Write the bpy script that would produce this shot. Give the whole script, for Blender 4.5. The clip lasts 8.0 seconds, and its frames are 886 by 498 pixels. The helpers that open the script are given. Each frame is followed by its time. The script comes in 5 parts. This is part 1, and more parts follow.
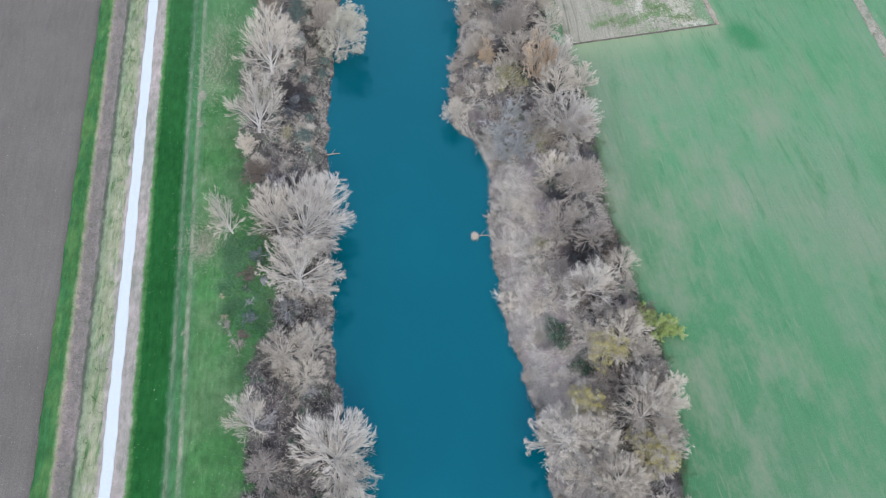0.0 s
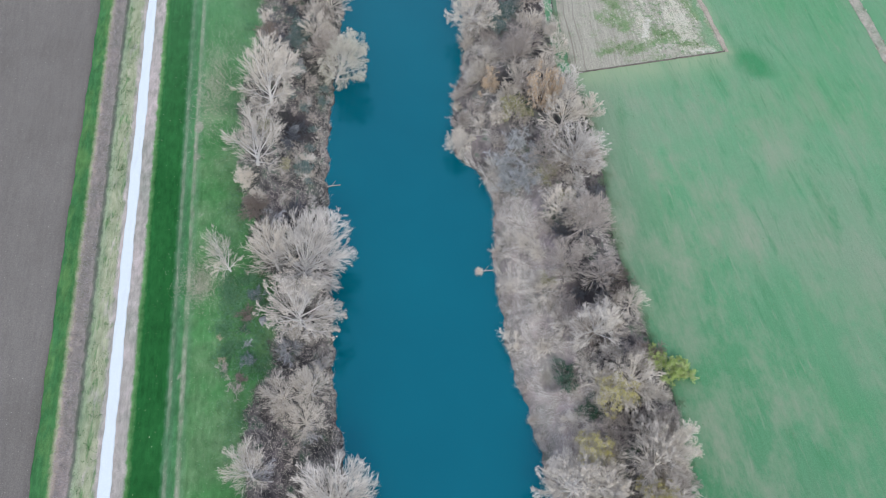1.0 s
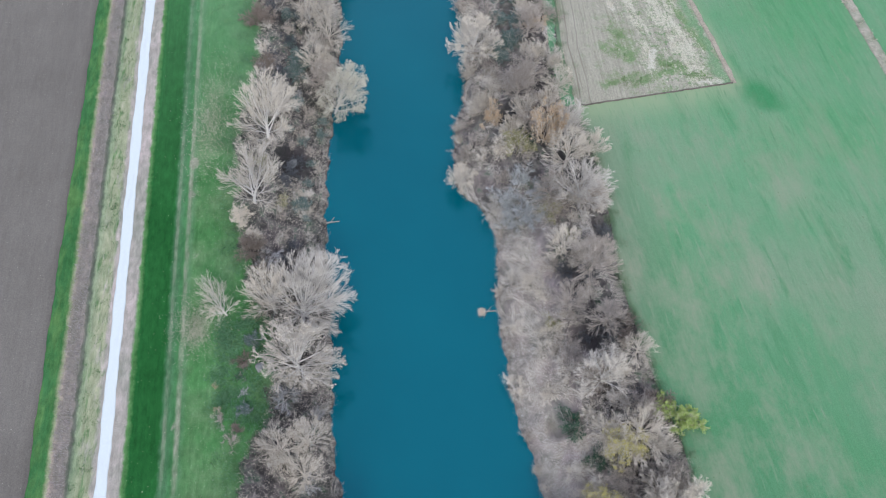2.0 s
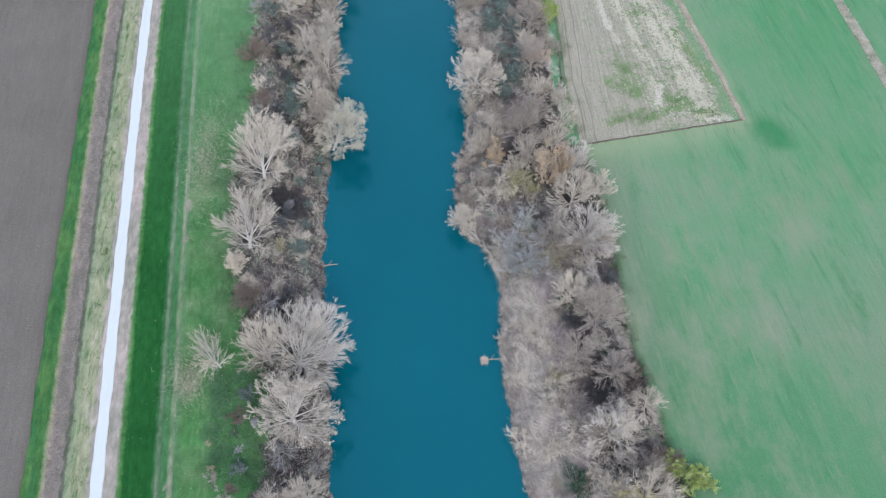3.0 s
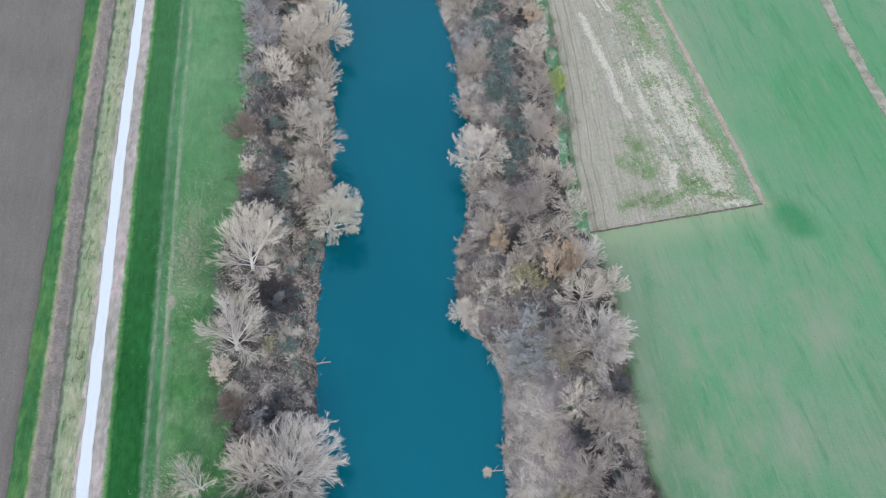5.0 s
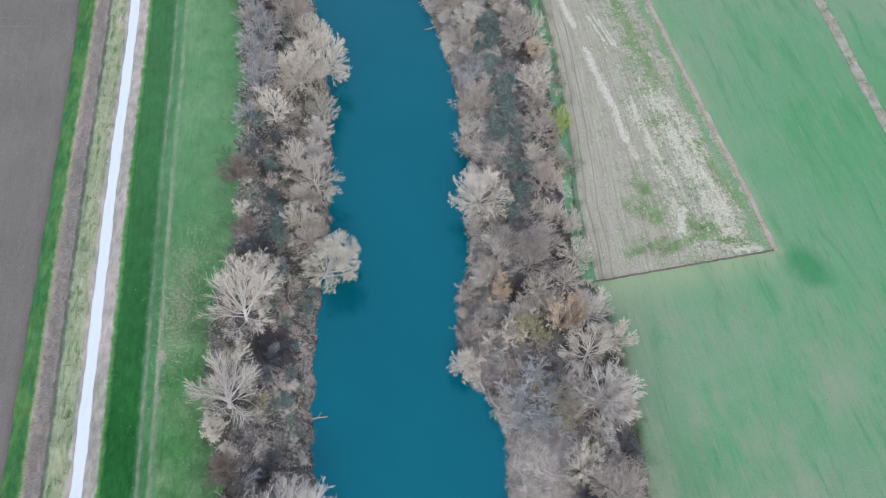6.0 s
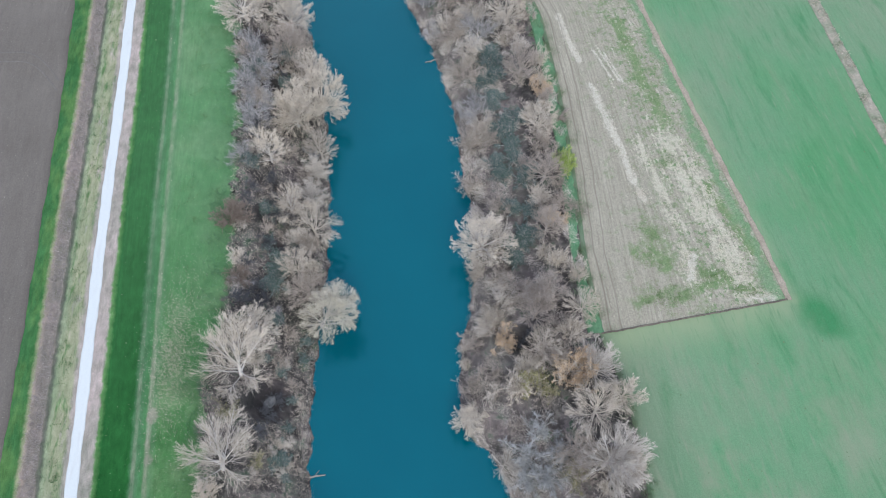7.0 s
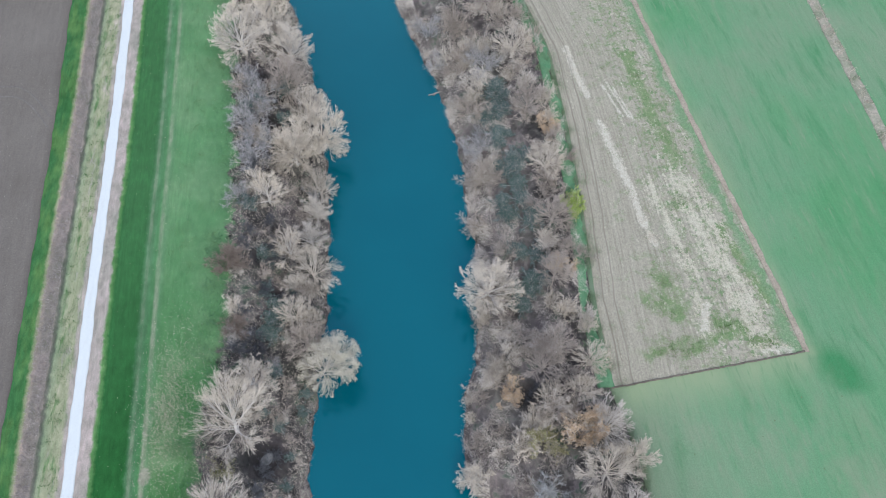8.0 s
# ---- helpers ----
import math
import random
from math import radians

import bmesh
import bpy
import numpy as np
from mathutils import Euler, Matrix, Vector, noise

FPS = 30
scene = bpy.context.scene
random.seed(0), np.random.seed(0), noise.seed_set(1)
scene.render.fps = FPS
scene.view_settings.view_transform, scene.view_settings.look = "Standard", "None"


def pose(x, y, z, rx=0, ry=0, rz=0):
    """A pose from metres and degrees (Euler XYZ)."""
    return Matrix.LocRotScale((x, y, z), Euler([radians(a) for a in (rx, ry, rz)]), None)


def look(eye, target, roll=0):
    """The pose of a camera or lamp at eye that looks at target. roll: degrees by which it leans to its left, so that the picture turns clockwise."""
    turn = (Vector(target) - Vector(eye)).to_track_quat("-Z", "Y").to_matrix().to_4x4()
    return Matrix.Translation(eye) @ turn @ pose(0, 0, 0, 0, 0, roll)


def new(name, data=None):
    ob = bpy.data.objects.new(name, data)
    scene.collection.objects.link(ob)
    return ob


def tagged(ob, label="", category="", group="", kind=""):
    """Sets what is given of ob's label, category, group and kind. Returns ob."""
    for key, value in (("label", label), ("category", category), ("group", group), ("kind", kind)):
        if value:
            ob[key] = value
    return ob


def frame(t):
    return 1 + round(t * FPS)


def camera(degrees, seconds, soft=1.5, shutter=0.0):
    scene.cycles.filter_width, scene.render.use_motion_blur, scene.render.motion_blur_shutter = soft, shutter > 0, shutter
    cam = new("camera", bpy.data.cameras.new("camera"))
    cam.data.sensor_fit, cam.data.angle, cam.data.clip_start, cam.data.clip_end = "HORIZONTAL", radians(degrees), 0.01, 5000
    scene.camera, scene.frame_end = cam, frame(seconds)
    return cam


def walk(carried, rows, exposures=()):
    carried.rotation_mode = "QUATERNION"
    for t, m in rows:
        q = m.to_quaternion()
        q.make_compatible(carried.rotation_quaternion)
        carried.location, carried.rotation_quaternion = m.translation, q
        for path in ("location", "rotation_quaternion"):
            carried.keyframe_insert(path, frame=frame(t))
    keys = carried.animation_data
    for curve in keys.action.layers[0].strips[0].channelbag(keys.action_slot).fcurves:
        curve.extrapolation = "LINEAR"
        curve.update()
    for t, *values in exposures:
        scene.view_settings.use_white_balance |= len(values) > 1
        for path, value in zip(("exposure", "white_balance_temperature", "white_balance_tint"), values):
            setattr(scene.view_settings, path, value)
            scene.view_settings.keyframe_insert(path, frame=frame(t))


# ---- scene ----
cam = camera(60.0, 8.0, soft=1.0)
PATH = [
    (0, (1.563, -14.701, 112.460), (1.634, -13.769, 110.692), 2.28),
    (0.5, (1.400, -11.435, 112.322), (1.472, -10.502, 110.555), 2.27),
    (1, (1.201, -7.936, 112.171), (1.273, -6.999, 110.406), 2.26),
    (1.5, (1.111, -4.355, 112.111), (1.184, -3.416, 110.347), 2.26),
    (3, (1.237, 7.827, 112.123), (1.311, 8.772, 110.362), 2.26),
    (3.5, (1.466, 12.214, 112.216), (1.539, 13.158, 110.455), 2.29),
    (4, (1.692, 16.772, 112.297), (1.765, 17.715, 110.535), 2.27),
    (4.5, (1.922, 21.488, 112.296), (1.995, 22.429, 110.533), 2.30),
    (4.7, (1.992, 23.368, 112.279), (2.064, 24.309, 110.516), 2.27),
    (6, (2.349, 35.348, 112.110), (2.421, 36.289, 110.347), 2.22),
    (6.5, (2.428, 39.909, 112.052), (2.500, 40.850, 110.289), 2.20),
    (7, (2.458, 44.468, 111.948), (2.530, 45.409, 110.184), 2.18),
    (7.5, (2.410, 49.064, 111.742), (2.481, 50.004, 109.978), 2.24),
    (8, (2.249, 53.543, 111.527), (2.320, 54.482, 109.762), 2.23),
]
walk(cam, [(t, look(eye, target, roll)) for t, eye, target, roll in PATH], exposures=[(0, 0.80, 6260, 2.5), (3.5, 0.76, 6290, 2.5), (8, 0.75, 6330, 2.5)])

# ---------- world, sun ----------
SUN_ELEVATION, SUN_ROTATION = radians(50), radians(172)
world = bpy.data.worlds.new("overcast_sky")
scene.world = world
world.use_nodes = True
wn = world.node_tree
sky = wn.nodes.new("ShaderNodeTexSky")
sky.sky_type, sky.sun_disc = "NISHITA", False
sky.sun_elevation, sky.sun_rotation = SUN_ELEVATION, SUN_ROTATION
sky.air_density, sky.dust_density, sky.ozone_density = 1.0, 3.0, 1.0
# a high even cloud sheet over the clear sky
cloud = wn.nodes.new("ShaderNodeMix")
cloud.data_type = "RGBA"
cloud.inputs[0].default_value = 0.6
cloud.inputs[7].default_value = (5.4, 5.38, 7.0, 1.0)
wn.links.new(sky.outputs[0], cloud.inputs[6])
wn.links.new(cloud.outputs[2], wn.nodes["Background"].inputs[0])
wn.nodes["Background"].inputs[1].default_value = 0.15
lamp = bpy.data.lights.new("sun", "SUN")
lamp.energy, lamp.angle, lamp.color = 0.95, radians(18), (1.0, 0.97, 0.93)
sun_dir = Vector((math.sin(SUN_ROTATION) * math.cos(SUN_ELEVATION), math.cos(SUN_ROTATION) * math.cos(SUN_ELEVATION), math.sin(SUN_ELEVATION)))
sun = new("sun", lamp)
sun.matrix_world = look(sun_dir * 300, (0, 0, 0))

# ---------- plan ----------
WATER_Z = -8.2


def curve(*pairs):
    ys, xs = [p[0] for p in pairs], [p[1] for p in pairs]

    def f(y):
        y = np.asarray(y, float)
        v = np.interp(y, ys, xs)
        return np.where(y > ys[-1], xs[-1] + (y - ys[-1]) * (xs[-1] - xs[-3]) / (ys[-1] - ys[-3]) * np.exp(-(np.abs(y - ys[-1])) / 120), np.where(y < ys[0], xs[0], v))
    return f


def smooth(f, width=3.0):
    return lambda y: sum(f(np.asarray(y, float) + width * k / 3) for k in range(-3, 4)) / 7


def ragged(f, a, seed):
    return lambda y: f(y) + a * (np.sin(np.asarray(y) * 1.9 + seed) * 0.5 + np.sin(np.asarray(y) * 0.83 + 2.1 * seed) * 0.8 + np.sin(np.asarray(y) * 3.3 + seed * 3.3) * 0.35)


road_x = smooth(curve((-65.5, -39.3), (6.5, -42.8), (41.5, -45.0), (79.0, -47.3), (112.6, -49.4), (136.7, -50.4), (155.6, -51.6), (261.7, -58.8)), 12)
plough_x = curve((-65.5, -50.5), (6.4, -53.4), (58.0, -56.7), (99.4, -59.0), (139.3, -61.4), (164.0, -63.5), (261.1, -70.2))
meadow_x = smooth(curve((-44.1, -22.9), (6.3, -23.6), (14.5, -24.7), (26.8, -25.3), (31.1, -22.3), (38.3, -21.7), (45.5, -22.3), (50.5, -25.3), (62.1, -28.0), (79.7, -30.5), (86.7, -30.1), (97.3, -27.7), (116.4, -28.9), (135.5, -29.7), (157.4, -31.8), (200.8, -35.4)), 3)
left_x = ragged(smooth(curve((-63.1, -8.1), (-1.3, -8.8), (19.5, -10.6), (29.9, -12.6), (45.6, -13.1), (68.5, -14.7), (82.0, -14.8), (93.3, -14.0), (107.7, -12.8), (123.0, -13.1), (134.3, -13.9), (148.5, -15.5), (164.6, -19.3), (178.6, -23.0), (204.0, -30.0)), 3), 0.35, 1.0)
right_x = ragged(smooth(curve((-62.2, 22.1), (-0.4, 21.2), (10.1, 21.3), (19.4, 19.7), (25.7, 18.6), (34.0, 16.3), (42.3, 15.6), (53.7, 14.9), (62.2, 15.9), (68.9, 15.3), (71.9, 13.3), (75.0, 10.0), (78.6, 8.7), (82.7, 9.2), (88.9, 9.3), (98.3, 12.0), (105.4, 12.5), (117.8, 12.8), (123.9, 11.6), (134.2, 11.6), (144.4, 9.7), (154.5, 7.3), (164.5, 3.6), (174.5, 0.3), (204.9, -10.2)), 1.5), 0.28, 2.0)
field_x = smooth(curve((-62.7, 38.5), (-1.0, 38.4), (13.5, 39.5), (24.8, 39.8), (34.1, 37.5), (42.3, 36.0), (53.6, 34.3), (62.9, 34.5), (71.4, 34.4), (82.8, 32.5), (88.4, 30.8), (102.2, 30.0), (120.6, 30.1), (137.8, 29.6), (155.9, 28.1), (172.6, 23.3), (203.0, 15.3)), 2)
plot_right = curve((88.4, 62.7), (93.2, 61.9), (102.5, 60.3), (113.2, 58.0), (125.3, 55.4), (137.8, 52.7), (156.7, 48.9), (204.0, 39.5))
strip_x = curve((1.2, 105.6), (85.9, 94.2), (103.4, 91.9), (110.7, 90.8), (119.8, 89.3), (128.0, 88.1), (142.4, 86.6), (155.8, 84.8), (267.2, 71.5))

PLOT_S, PLOT_E = 88.4, 93.2
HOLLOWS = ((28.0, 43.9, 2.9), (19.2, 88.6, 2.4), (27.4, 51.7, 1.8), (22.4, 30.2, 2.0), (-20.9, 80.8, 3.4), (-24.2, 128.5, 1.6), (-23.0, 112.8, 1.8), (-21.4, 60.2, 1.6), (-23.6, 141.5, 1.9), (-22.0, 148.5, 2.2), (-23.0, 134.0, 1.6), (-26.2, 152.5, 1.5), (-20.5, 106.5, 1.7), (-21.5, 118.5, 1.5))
ROAD_U = [-400, -11, -8, -5.6, -5.05, -4.7, -1.7, -0.9, 2.4, 8.8, 10.4, 400]
ROAD_Z = [0, 0, 0.15, 0.0, -0.30, 0.0, 1.65, 1.8, 1.75, 0.12, 0, 0]


def land(x, y):
    """The height of the ground."""
    x, y = np.asarray(x, float), np.asarray(y, float)
    z = np.interp(x - road_x(y), ROAD_U, ROAD_Z)
    a = np.interp(left_x(y) - x, [-5, -2, 0, 0.9, 5, 8, 12, 15], [-12, -10, WATER_Z, WATER_Z + 1, -4.8, -3.0, -0.5, 0])
    b = np.interp(x - right_x(y), [-5, -2, 0, 0.8, 3, 8, 14, 17], [-12, -10, WATER_Z, WATER_Z + 0.9, -5.6, -3.2, -0.4, 0])
    rough = np.interp(np.minimum(np.abs(left_x(y) - 6 - x), np.abs(x - right_x(y) - 8)), [0, 8, 12], [1, 1, 0]) * np.interp(np.maximum(left_x(y) - x, x - right_x(y)), [0, 2], [0.25, 1])
    bumps = 0.28 * np.sin(x * 0.9 + 1.7 * np.sin(y * 0.31)) * np.sin(y * 0.73 + 1.3 * np.sin(x * 0.41)) + 0.15 * np.sin(x * 2.3 + y * 1.1) * np.sin(y * 1.9 - x * 0.7)
    # pits added at the hollows so that they gather more shade
    for hx, hy, hr in HOLLOWS:
        bumps = bumps - 1.4 * np.exp(-((x - hx) ** 2 + (y - hy) ** 2) / (hr * 0.7) ** 2)
    return np.minimum(np.minimum(z, np.where(x < 0.5 * (left_x(y) + right_x(y)), a, 99)), np.where(x < 0.5 * (left_x(y) + right_x(y)), 99, b)) + bumps * rough


def hollow_shade(x, y):
    """1 in the hollows, where the soil is coloured dark to stand for shade; 0 away from them."""
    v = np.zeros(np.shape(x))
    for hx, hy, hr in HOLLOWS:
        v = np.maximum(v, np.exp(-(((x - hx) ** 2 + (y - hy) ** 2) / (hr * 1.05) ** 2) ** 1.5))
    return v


DRY_SPOTS = ((-36.9, 77.8, 1.0, 1.0), (-36.7, 71.3, 0.7, 0.9), (-34.8, 31.1, 0.6, 0.8), (-33.2, 46.3, 2.6, 0.62), (-35.6, 86.5, 3.4, 0.5), (-35.0, 93.0, 3.0, 0.42), (-34.8, 59.5, 0.6, 0.6))


def dry_spots(x, y):
    """Worn or withered places in the meadow."""
    v = np.zeros(np.shape(x))
    for sx, sy, sr, k in DRY_SPOTS:
        v = np.maximum(v, k * np.exp(-(((x - sx) ** 2 + ((y - sy) / 1.6) ** 2) / sr ** 2) ** 1.3))
    return v


def ground_z(x, y):
    return float(land(x, y))


# ---------- materials ----------
def material(name):
    m = bpy.data.materials.new(name)
    m.use_nodes = True
    return m, m.node_tree, m.node_tree.nodes["Principled BSDF"]


def node(nt, kind, **values):
    n = nt.nodes.new(kind)
    for k, v in values.items():
        n.inputs[k.replace("_", " ")].default_value = v
    return n


def noise_tex(nt, scale, detail=4.0, rough=0.6, vector=None, distortion=0.0):
    n = node(nt, "ShaderNodeTexNoise", Scale=scale, Detail=detail, Roughness=rough, Distortion=distortion)
    if vector is not None:
        nt.links.new(vector, n.inputs["Vector"])
    return n.outputs["Fac"]


def ramp(nt, fac, stops, constant=False):
    r = nt.nodes.new("ShaderNodeValToRGB")
    e = r.color_ramp.elements
    while len(e) < len(stops):
        e.new(0.5)
    for el, (p, c) in zip(e, stops):
        el.position = p
        el.color = (*c, 1) if len(c) == 3 else c
    nt.links.new(fac, r.inputs[0])
    return r.outputs[0]


def grey(a, b):
    return [(a, (0, 0, 0)), (b, (1, 1, 1))]


def mix(nt, fac, a, b, mode="MIX"):
    n = nt.nodes.new("ShaderNodeMix")
    n.data_type, n.blend_type = "RGBA", mode
    for sock, v in ((n.inputs[0], fac), (n.inputs[6], a), (n.inputs[7], b)):
        if isinstance(v, (int, float)):
            sock.default_value = v
        elif isinstance(v, tuple):
            sock.default_value = (*v, 1)
        else:
            nt.links.new(v, sock)
    return n.outputs[2]


def maths(nt, op, a, b=0.0):
    n = nt.nodes.new("ShaderNodeMath")
    n.operation = op
    for sock, v in ((n.inputs[0], a), (n.inputs[1], b)):
        if isinstance(v, (int, float)):
            sock.default_value = v
        else:
            nt.links.new(v, sock)
    return n.outputs[0]


def position(nt, scale=(1, 1, 1), turn=0.0):
    """The place in the world, turned about the vertical and then stretched."""
    g = nt.nodes.new("ShaderNodeNewGeometry")
    out = g.outputs["Position"]
    for name, value in (("Rotation", (0, 0, turn)), ("Scale", scale)):
        mp = nt.nodes.new("ShaderNodeMapping")
        mp.inputs[name].default_value = value
        nt.links.new(out, mp.inputs["Vector"])
        out = mp.outputs[0]
    return out


def attribute(nt, name):
    n = nt.nodes.new("ShaderNodeAttribute")
    n.attribute_name = name
    return n.outputs["Fac"]


def bump(nt, bsdf, height, strength=0.5, distance=0.1):
    n = nt.nodes.new("ShaderNodeBump")
    n.inputs["Strength"].default_value, n.inputs["Distance"].default_value = strength, distance
    nt.links.new(height, n.inputs["Height"])
    nt.links.new(n.outputs[0], bsdf.inputs["Normal"])


def finish(nt, bsdf, colour, rough=0.9, spec=0.2):
    nt.links.new(colour, bsdf.inputs["Base Color"])
    bsdf.inputs["Roughness"].default_value = rough
    bsdf.inputs["Specular IOR Level"].default_value = spec


def ground_material():
    m, nt, b = material("levee_meadow_and_bank_soil")
    pos = position(nt)
    wob = maths(nt, "MULTIPLY", maths(nt, "SUBTRACT", noise_tex(nt, 0.55, 6, 0.7, pos), 0.5), 1.45)
    u = maths(nt, "ADD", attribute(nt, "road_offset"), wob)
    fac = maths(nt, "ADD", maths(nt, "MULTIPLY", u, 1 / 30), 0.5)

    def at(v):
        return v / 30 + 0.5
    deep, tan, reed, pale = (0.016, 0.088, 0.021), (0.30, 0.280, 0.248), (0.220, 0.202, 0.175), (0.255, 0.280, 0.178)
    meadow = (0.054, 0.154, 0.050)
    zones = ramp(nt, fac, [(at(-11.2), (0.035, 0.118, 0.042)), (at(-8.4), (0.045, 0.135, 0.044)), (at(-8.0), (0.19, 0.235, 0.125)), (at(-7.5), (0.30, 0.26, 0.21)), (at(-7.0), reed),
                           (at(-5.5), reed), (at(-5.25), (0.115, 0.120, 0.098)), (at(-4.95), (0.105, 0.125, 0.092)), (at(-4.5), (0.22, 0.27, 0.17)), (at(-3.6), pale), (at(-2.0), pale), (at(-1.5), tan),
                           (at(2.3), tan), (at(2.7), (0.09, 0.20, 0.07)), (at(3.4), deep), (at(7.3), deep), (at(7.8), (0.055, 0.135, 0.062)), (at(8.6), (0.062, 0.145, 0.068)), (at(9.2), (0.05, 0.15, 0.056)),
                           (at(9.8), (0.07, 0.165, 0.07)), (at(10.5), (0.075, 0.165, 0.075)), (at(11.2), meadow)])
    # the verge is patchy, the meadow has worn and dry areas
    verge = maths(nt, "MULTIPLY", ramp(nt, fac, [(at(-4.7), (0, 0, 0)), (at(-4.2), (1, 1, 1)), (at(-1.7), (1, 1, 1)), (at(-1.3), (0, 0, 0))]), ramp(nt, noise_tex(nt, 0.7, 4, 0.6, position(nt, (1.6, 0.35, 1))), grey(0.52, 0.68)))
    c = mix(nt, verge, zones, (0.10, 0.18, 0.075))
    bare = maths(nt, "MULTIPLY", ramp(nt, fac, [(at(-4.4), (0, 0, 0)), (at(-3.0), (1, 1, 1)), (at(-1.2), (1, 1, 1))]), ramp(nt, noise_tex(nt, 0.5, 5, 0.65, position(nt, (1.6, 0.4, 1))), [(0.3, (1, 1, 1)), (0.47, (0, 0, 0))]))
    c = mix(nt, maths(nt, "MULTIPLY", bare, ramp(nt, fac, [(at(-1.0), (1, 1, 1)), (at(-0.5), (0, 0, 0))])), c, (0.36, 0.325, 0.295))
    worn = maths(nt, "MULTIPLY", ramp(nt, maths(nt, "ADD", maths(nt, "MULTIPLY", maths(nt, "ADD", attribute(nt, "road_offset"), maths(nt, "MULTIPLY", wob, 0.3)), 1 / 30), 0.5), [(at(7.75), (0, 0, 0)), (at(7.95), (0.45, 0.45, 0.45)), (at(8.25), (0.45, 0.45, 0.45)), (at(8.5), (0, 0, 0)), (at(9.45), (0, 0, 0)), (at(9.8), (0.95, 0.95, 0.95)), (at(10.1), (0.95, 0.95, 0.95)), (at(10.45), (0, 0, 0))]), ramp(nt, noise_tex(nt, 0.3, 6, 0.7, position(nt, (1.0, 0.4, 1))), grey(0.38, 0.62)))
    c = mix(nt, worn, c, (0.26, 0.265, 0.20))
    dry = maths(nt, "MULTIPLY", ramp(nt, fac, grey(at(9.3), at(11.5))), ramp(nt, noise_tex(nt, 0.09, 5, 0.62, pos), grey(0.44, 0.68)))
    c = mix(nt, dry, c, (0.125, 0.205, 0.100))
    c = mix(nt, ramp(nt, maths(nt, "ADD", attribute(nt, "dry_spots"), maths(nt, "MULTIPLY", maths(nt, "SUBTRACT", noise_tex(nt, 1.9, 5, 0.75, pos), 0.5), 1.3)), [(0.35, (0, 0, 0)), (0.8, (0.85, 0.85, 0.85))]), c, (0.225, 0.225, 0.175))
    speck = maths(nt, "MULTIPLY", ramp(nt, fac, grey(at(9.0), at(12.0))), ramp(nt, noise_tex(nt, 3.2, 2, 0.5, pos), grey(0.66, 0.74)))
    c = mix(nt, maths(nt, "MULTIPLY", speck, 0.6), c, (0.33, 0.38, 0.28))
    ll = ramp(nt, fac, [(at(-11), (1, 1, 1)), (at(-8.4), (1, 1, 1)), (at(-8.1), (0, 0, 0))])
    c = mix(nt, maths(nt, "MULTIPLY", ll, ramp(nt, noise_tex(nt, 0.5, 4, 0.6, position(nt, (1, 0.3, 1))), grey(0.45, 0.62))), c, (0.078, 0.168, 0.054))
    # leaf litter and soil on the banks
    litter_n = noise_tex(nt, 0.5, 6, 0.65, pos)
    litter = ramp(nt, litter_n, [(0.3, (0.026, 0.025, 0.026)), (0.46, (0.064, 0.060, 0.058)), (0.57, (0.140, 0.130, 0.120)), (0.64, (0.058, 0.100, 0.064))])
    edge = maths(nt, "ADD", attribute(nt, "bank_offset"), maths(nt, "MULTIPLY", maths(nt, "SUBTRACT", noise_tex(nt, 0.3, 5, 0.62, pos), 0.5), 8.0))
    # shade of the hollows painted into the soil as a near-black tint
    litter = mix(nt, ramp(nt, maths(nt, "ADD", attribute(nt, "hollow_shade_mask"), maths(nt, "MULTIPLY", maths(nt, "SUBTRACT", litter_n, 0.5), 3.2)), grey(0.35, 0.75)), litter, (0.036, 0.034, 0.034))
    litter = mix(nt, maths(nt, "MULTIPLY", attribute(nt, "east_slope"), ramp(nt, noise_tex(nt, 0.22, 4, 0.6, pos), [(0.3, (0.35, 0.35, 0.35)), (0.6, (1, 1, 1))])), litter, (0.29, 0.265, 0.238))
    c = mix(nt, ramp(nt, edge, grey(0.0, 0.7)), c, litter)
    fine = noise_tex(nt, 7.0, 4, 0.7, pos)
    mid = noise_tex(nt, 1.1, 5, 0.6, position(nt, (1, 0.45, 1)))
    wide = noise_tex(nt, 0.14, 5, 0.65, position(nt, (1, 0.6, 1)))
    c = mix(nt, 1.0, c, ramp(nt, wide, [(0.3, (0.72, 0.80, 0.74)), (0.7, (1.28, 1.18, 1.24))]), "MULTIPLY")
    c = mix(nt, 1.0, c, ramp(nt, fine, [(0.25, (0.62, 0.62, 0.62)), (0.75, (1.3, 1.3, 1.3))]), "MULTIPLY")
    c = mix(nt, 1.0, c, ramp(nt, mid, [(0.3, (0.72, 0.75, 0.72)), (0.7, (1.24, 1.2, 1.22))]), "MULTIPLY")
    # grass colour turns paler to the north
    sepn = nt.nodes.new("ShaderNodeSeparateXYZ")
    nt.links.new(pos, sepn.inputs[0])
    north = ramp(nt, maths(nt, "MULTIPLY", sepn.outputs[1], 0.005), [(0.35, (0, 0, 0)), (0.62, (1, 1, 1))])
    grass = ramp(nt, fac, [(at(2.8), (0, 0, 0)), (at(3.6), (0.22, 0.22, 0.22)), (at(8.6), (0.22, 0.22, 0.22)), (at(11.6), (0.5, 0.5, 0.5))])
    not_bank = ramp(nt, edge, [(0.0, (1, 1, 1)), (0.7, (0, 0, 0))])
    c = mix(nt, maths(nt, "MULTIPLY", maths(nt, "MULTIPLY", north, grass), not_bank), c, (0.115, 0.235, 0.12))
    # mowing and wheel lines run along the road
    along = nt.nodes.new("ShaderNodeCombineXYZ")
    sep = nt.nodes.new("ShaderNodeSeparateXYZ")
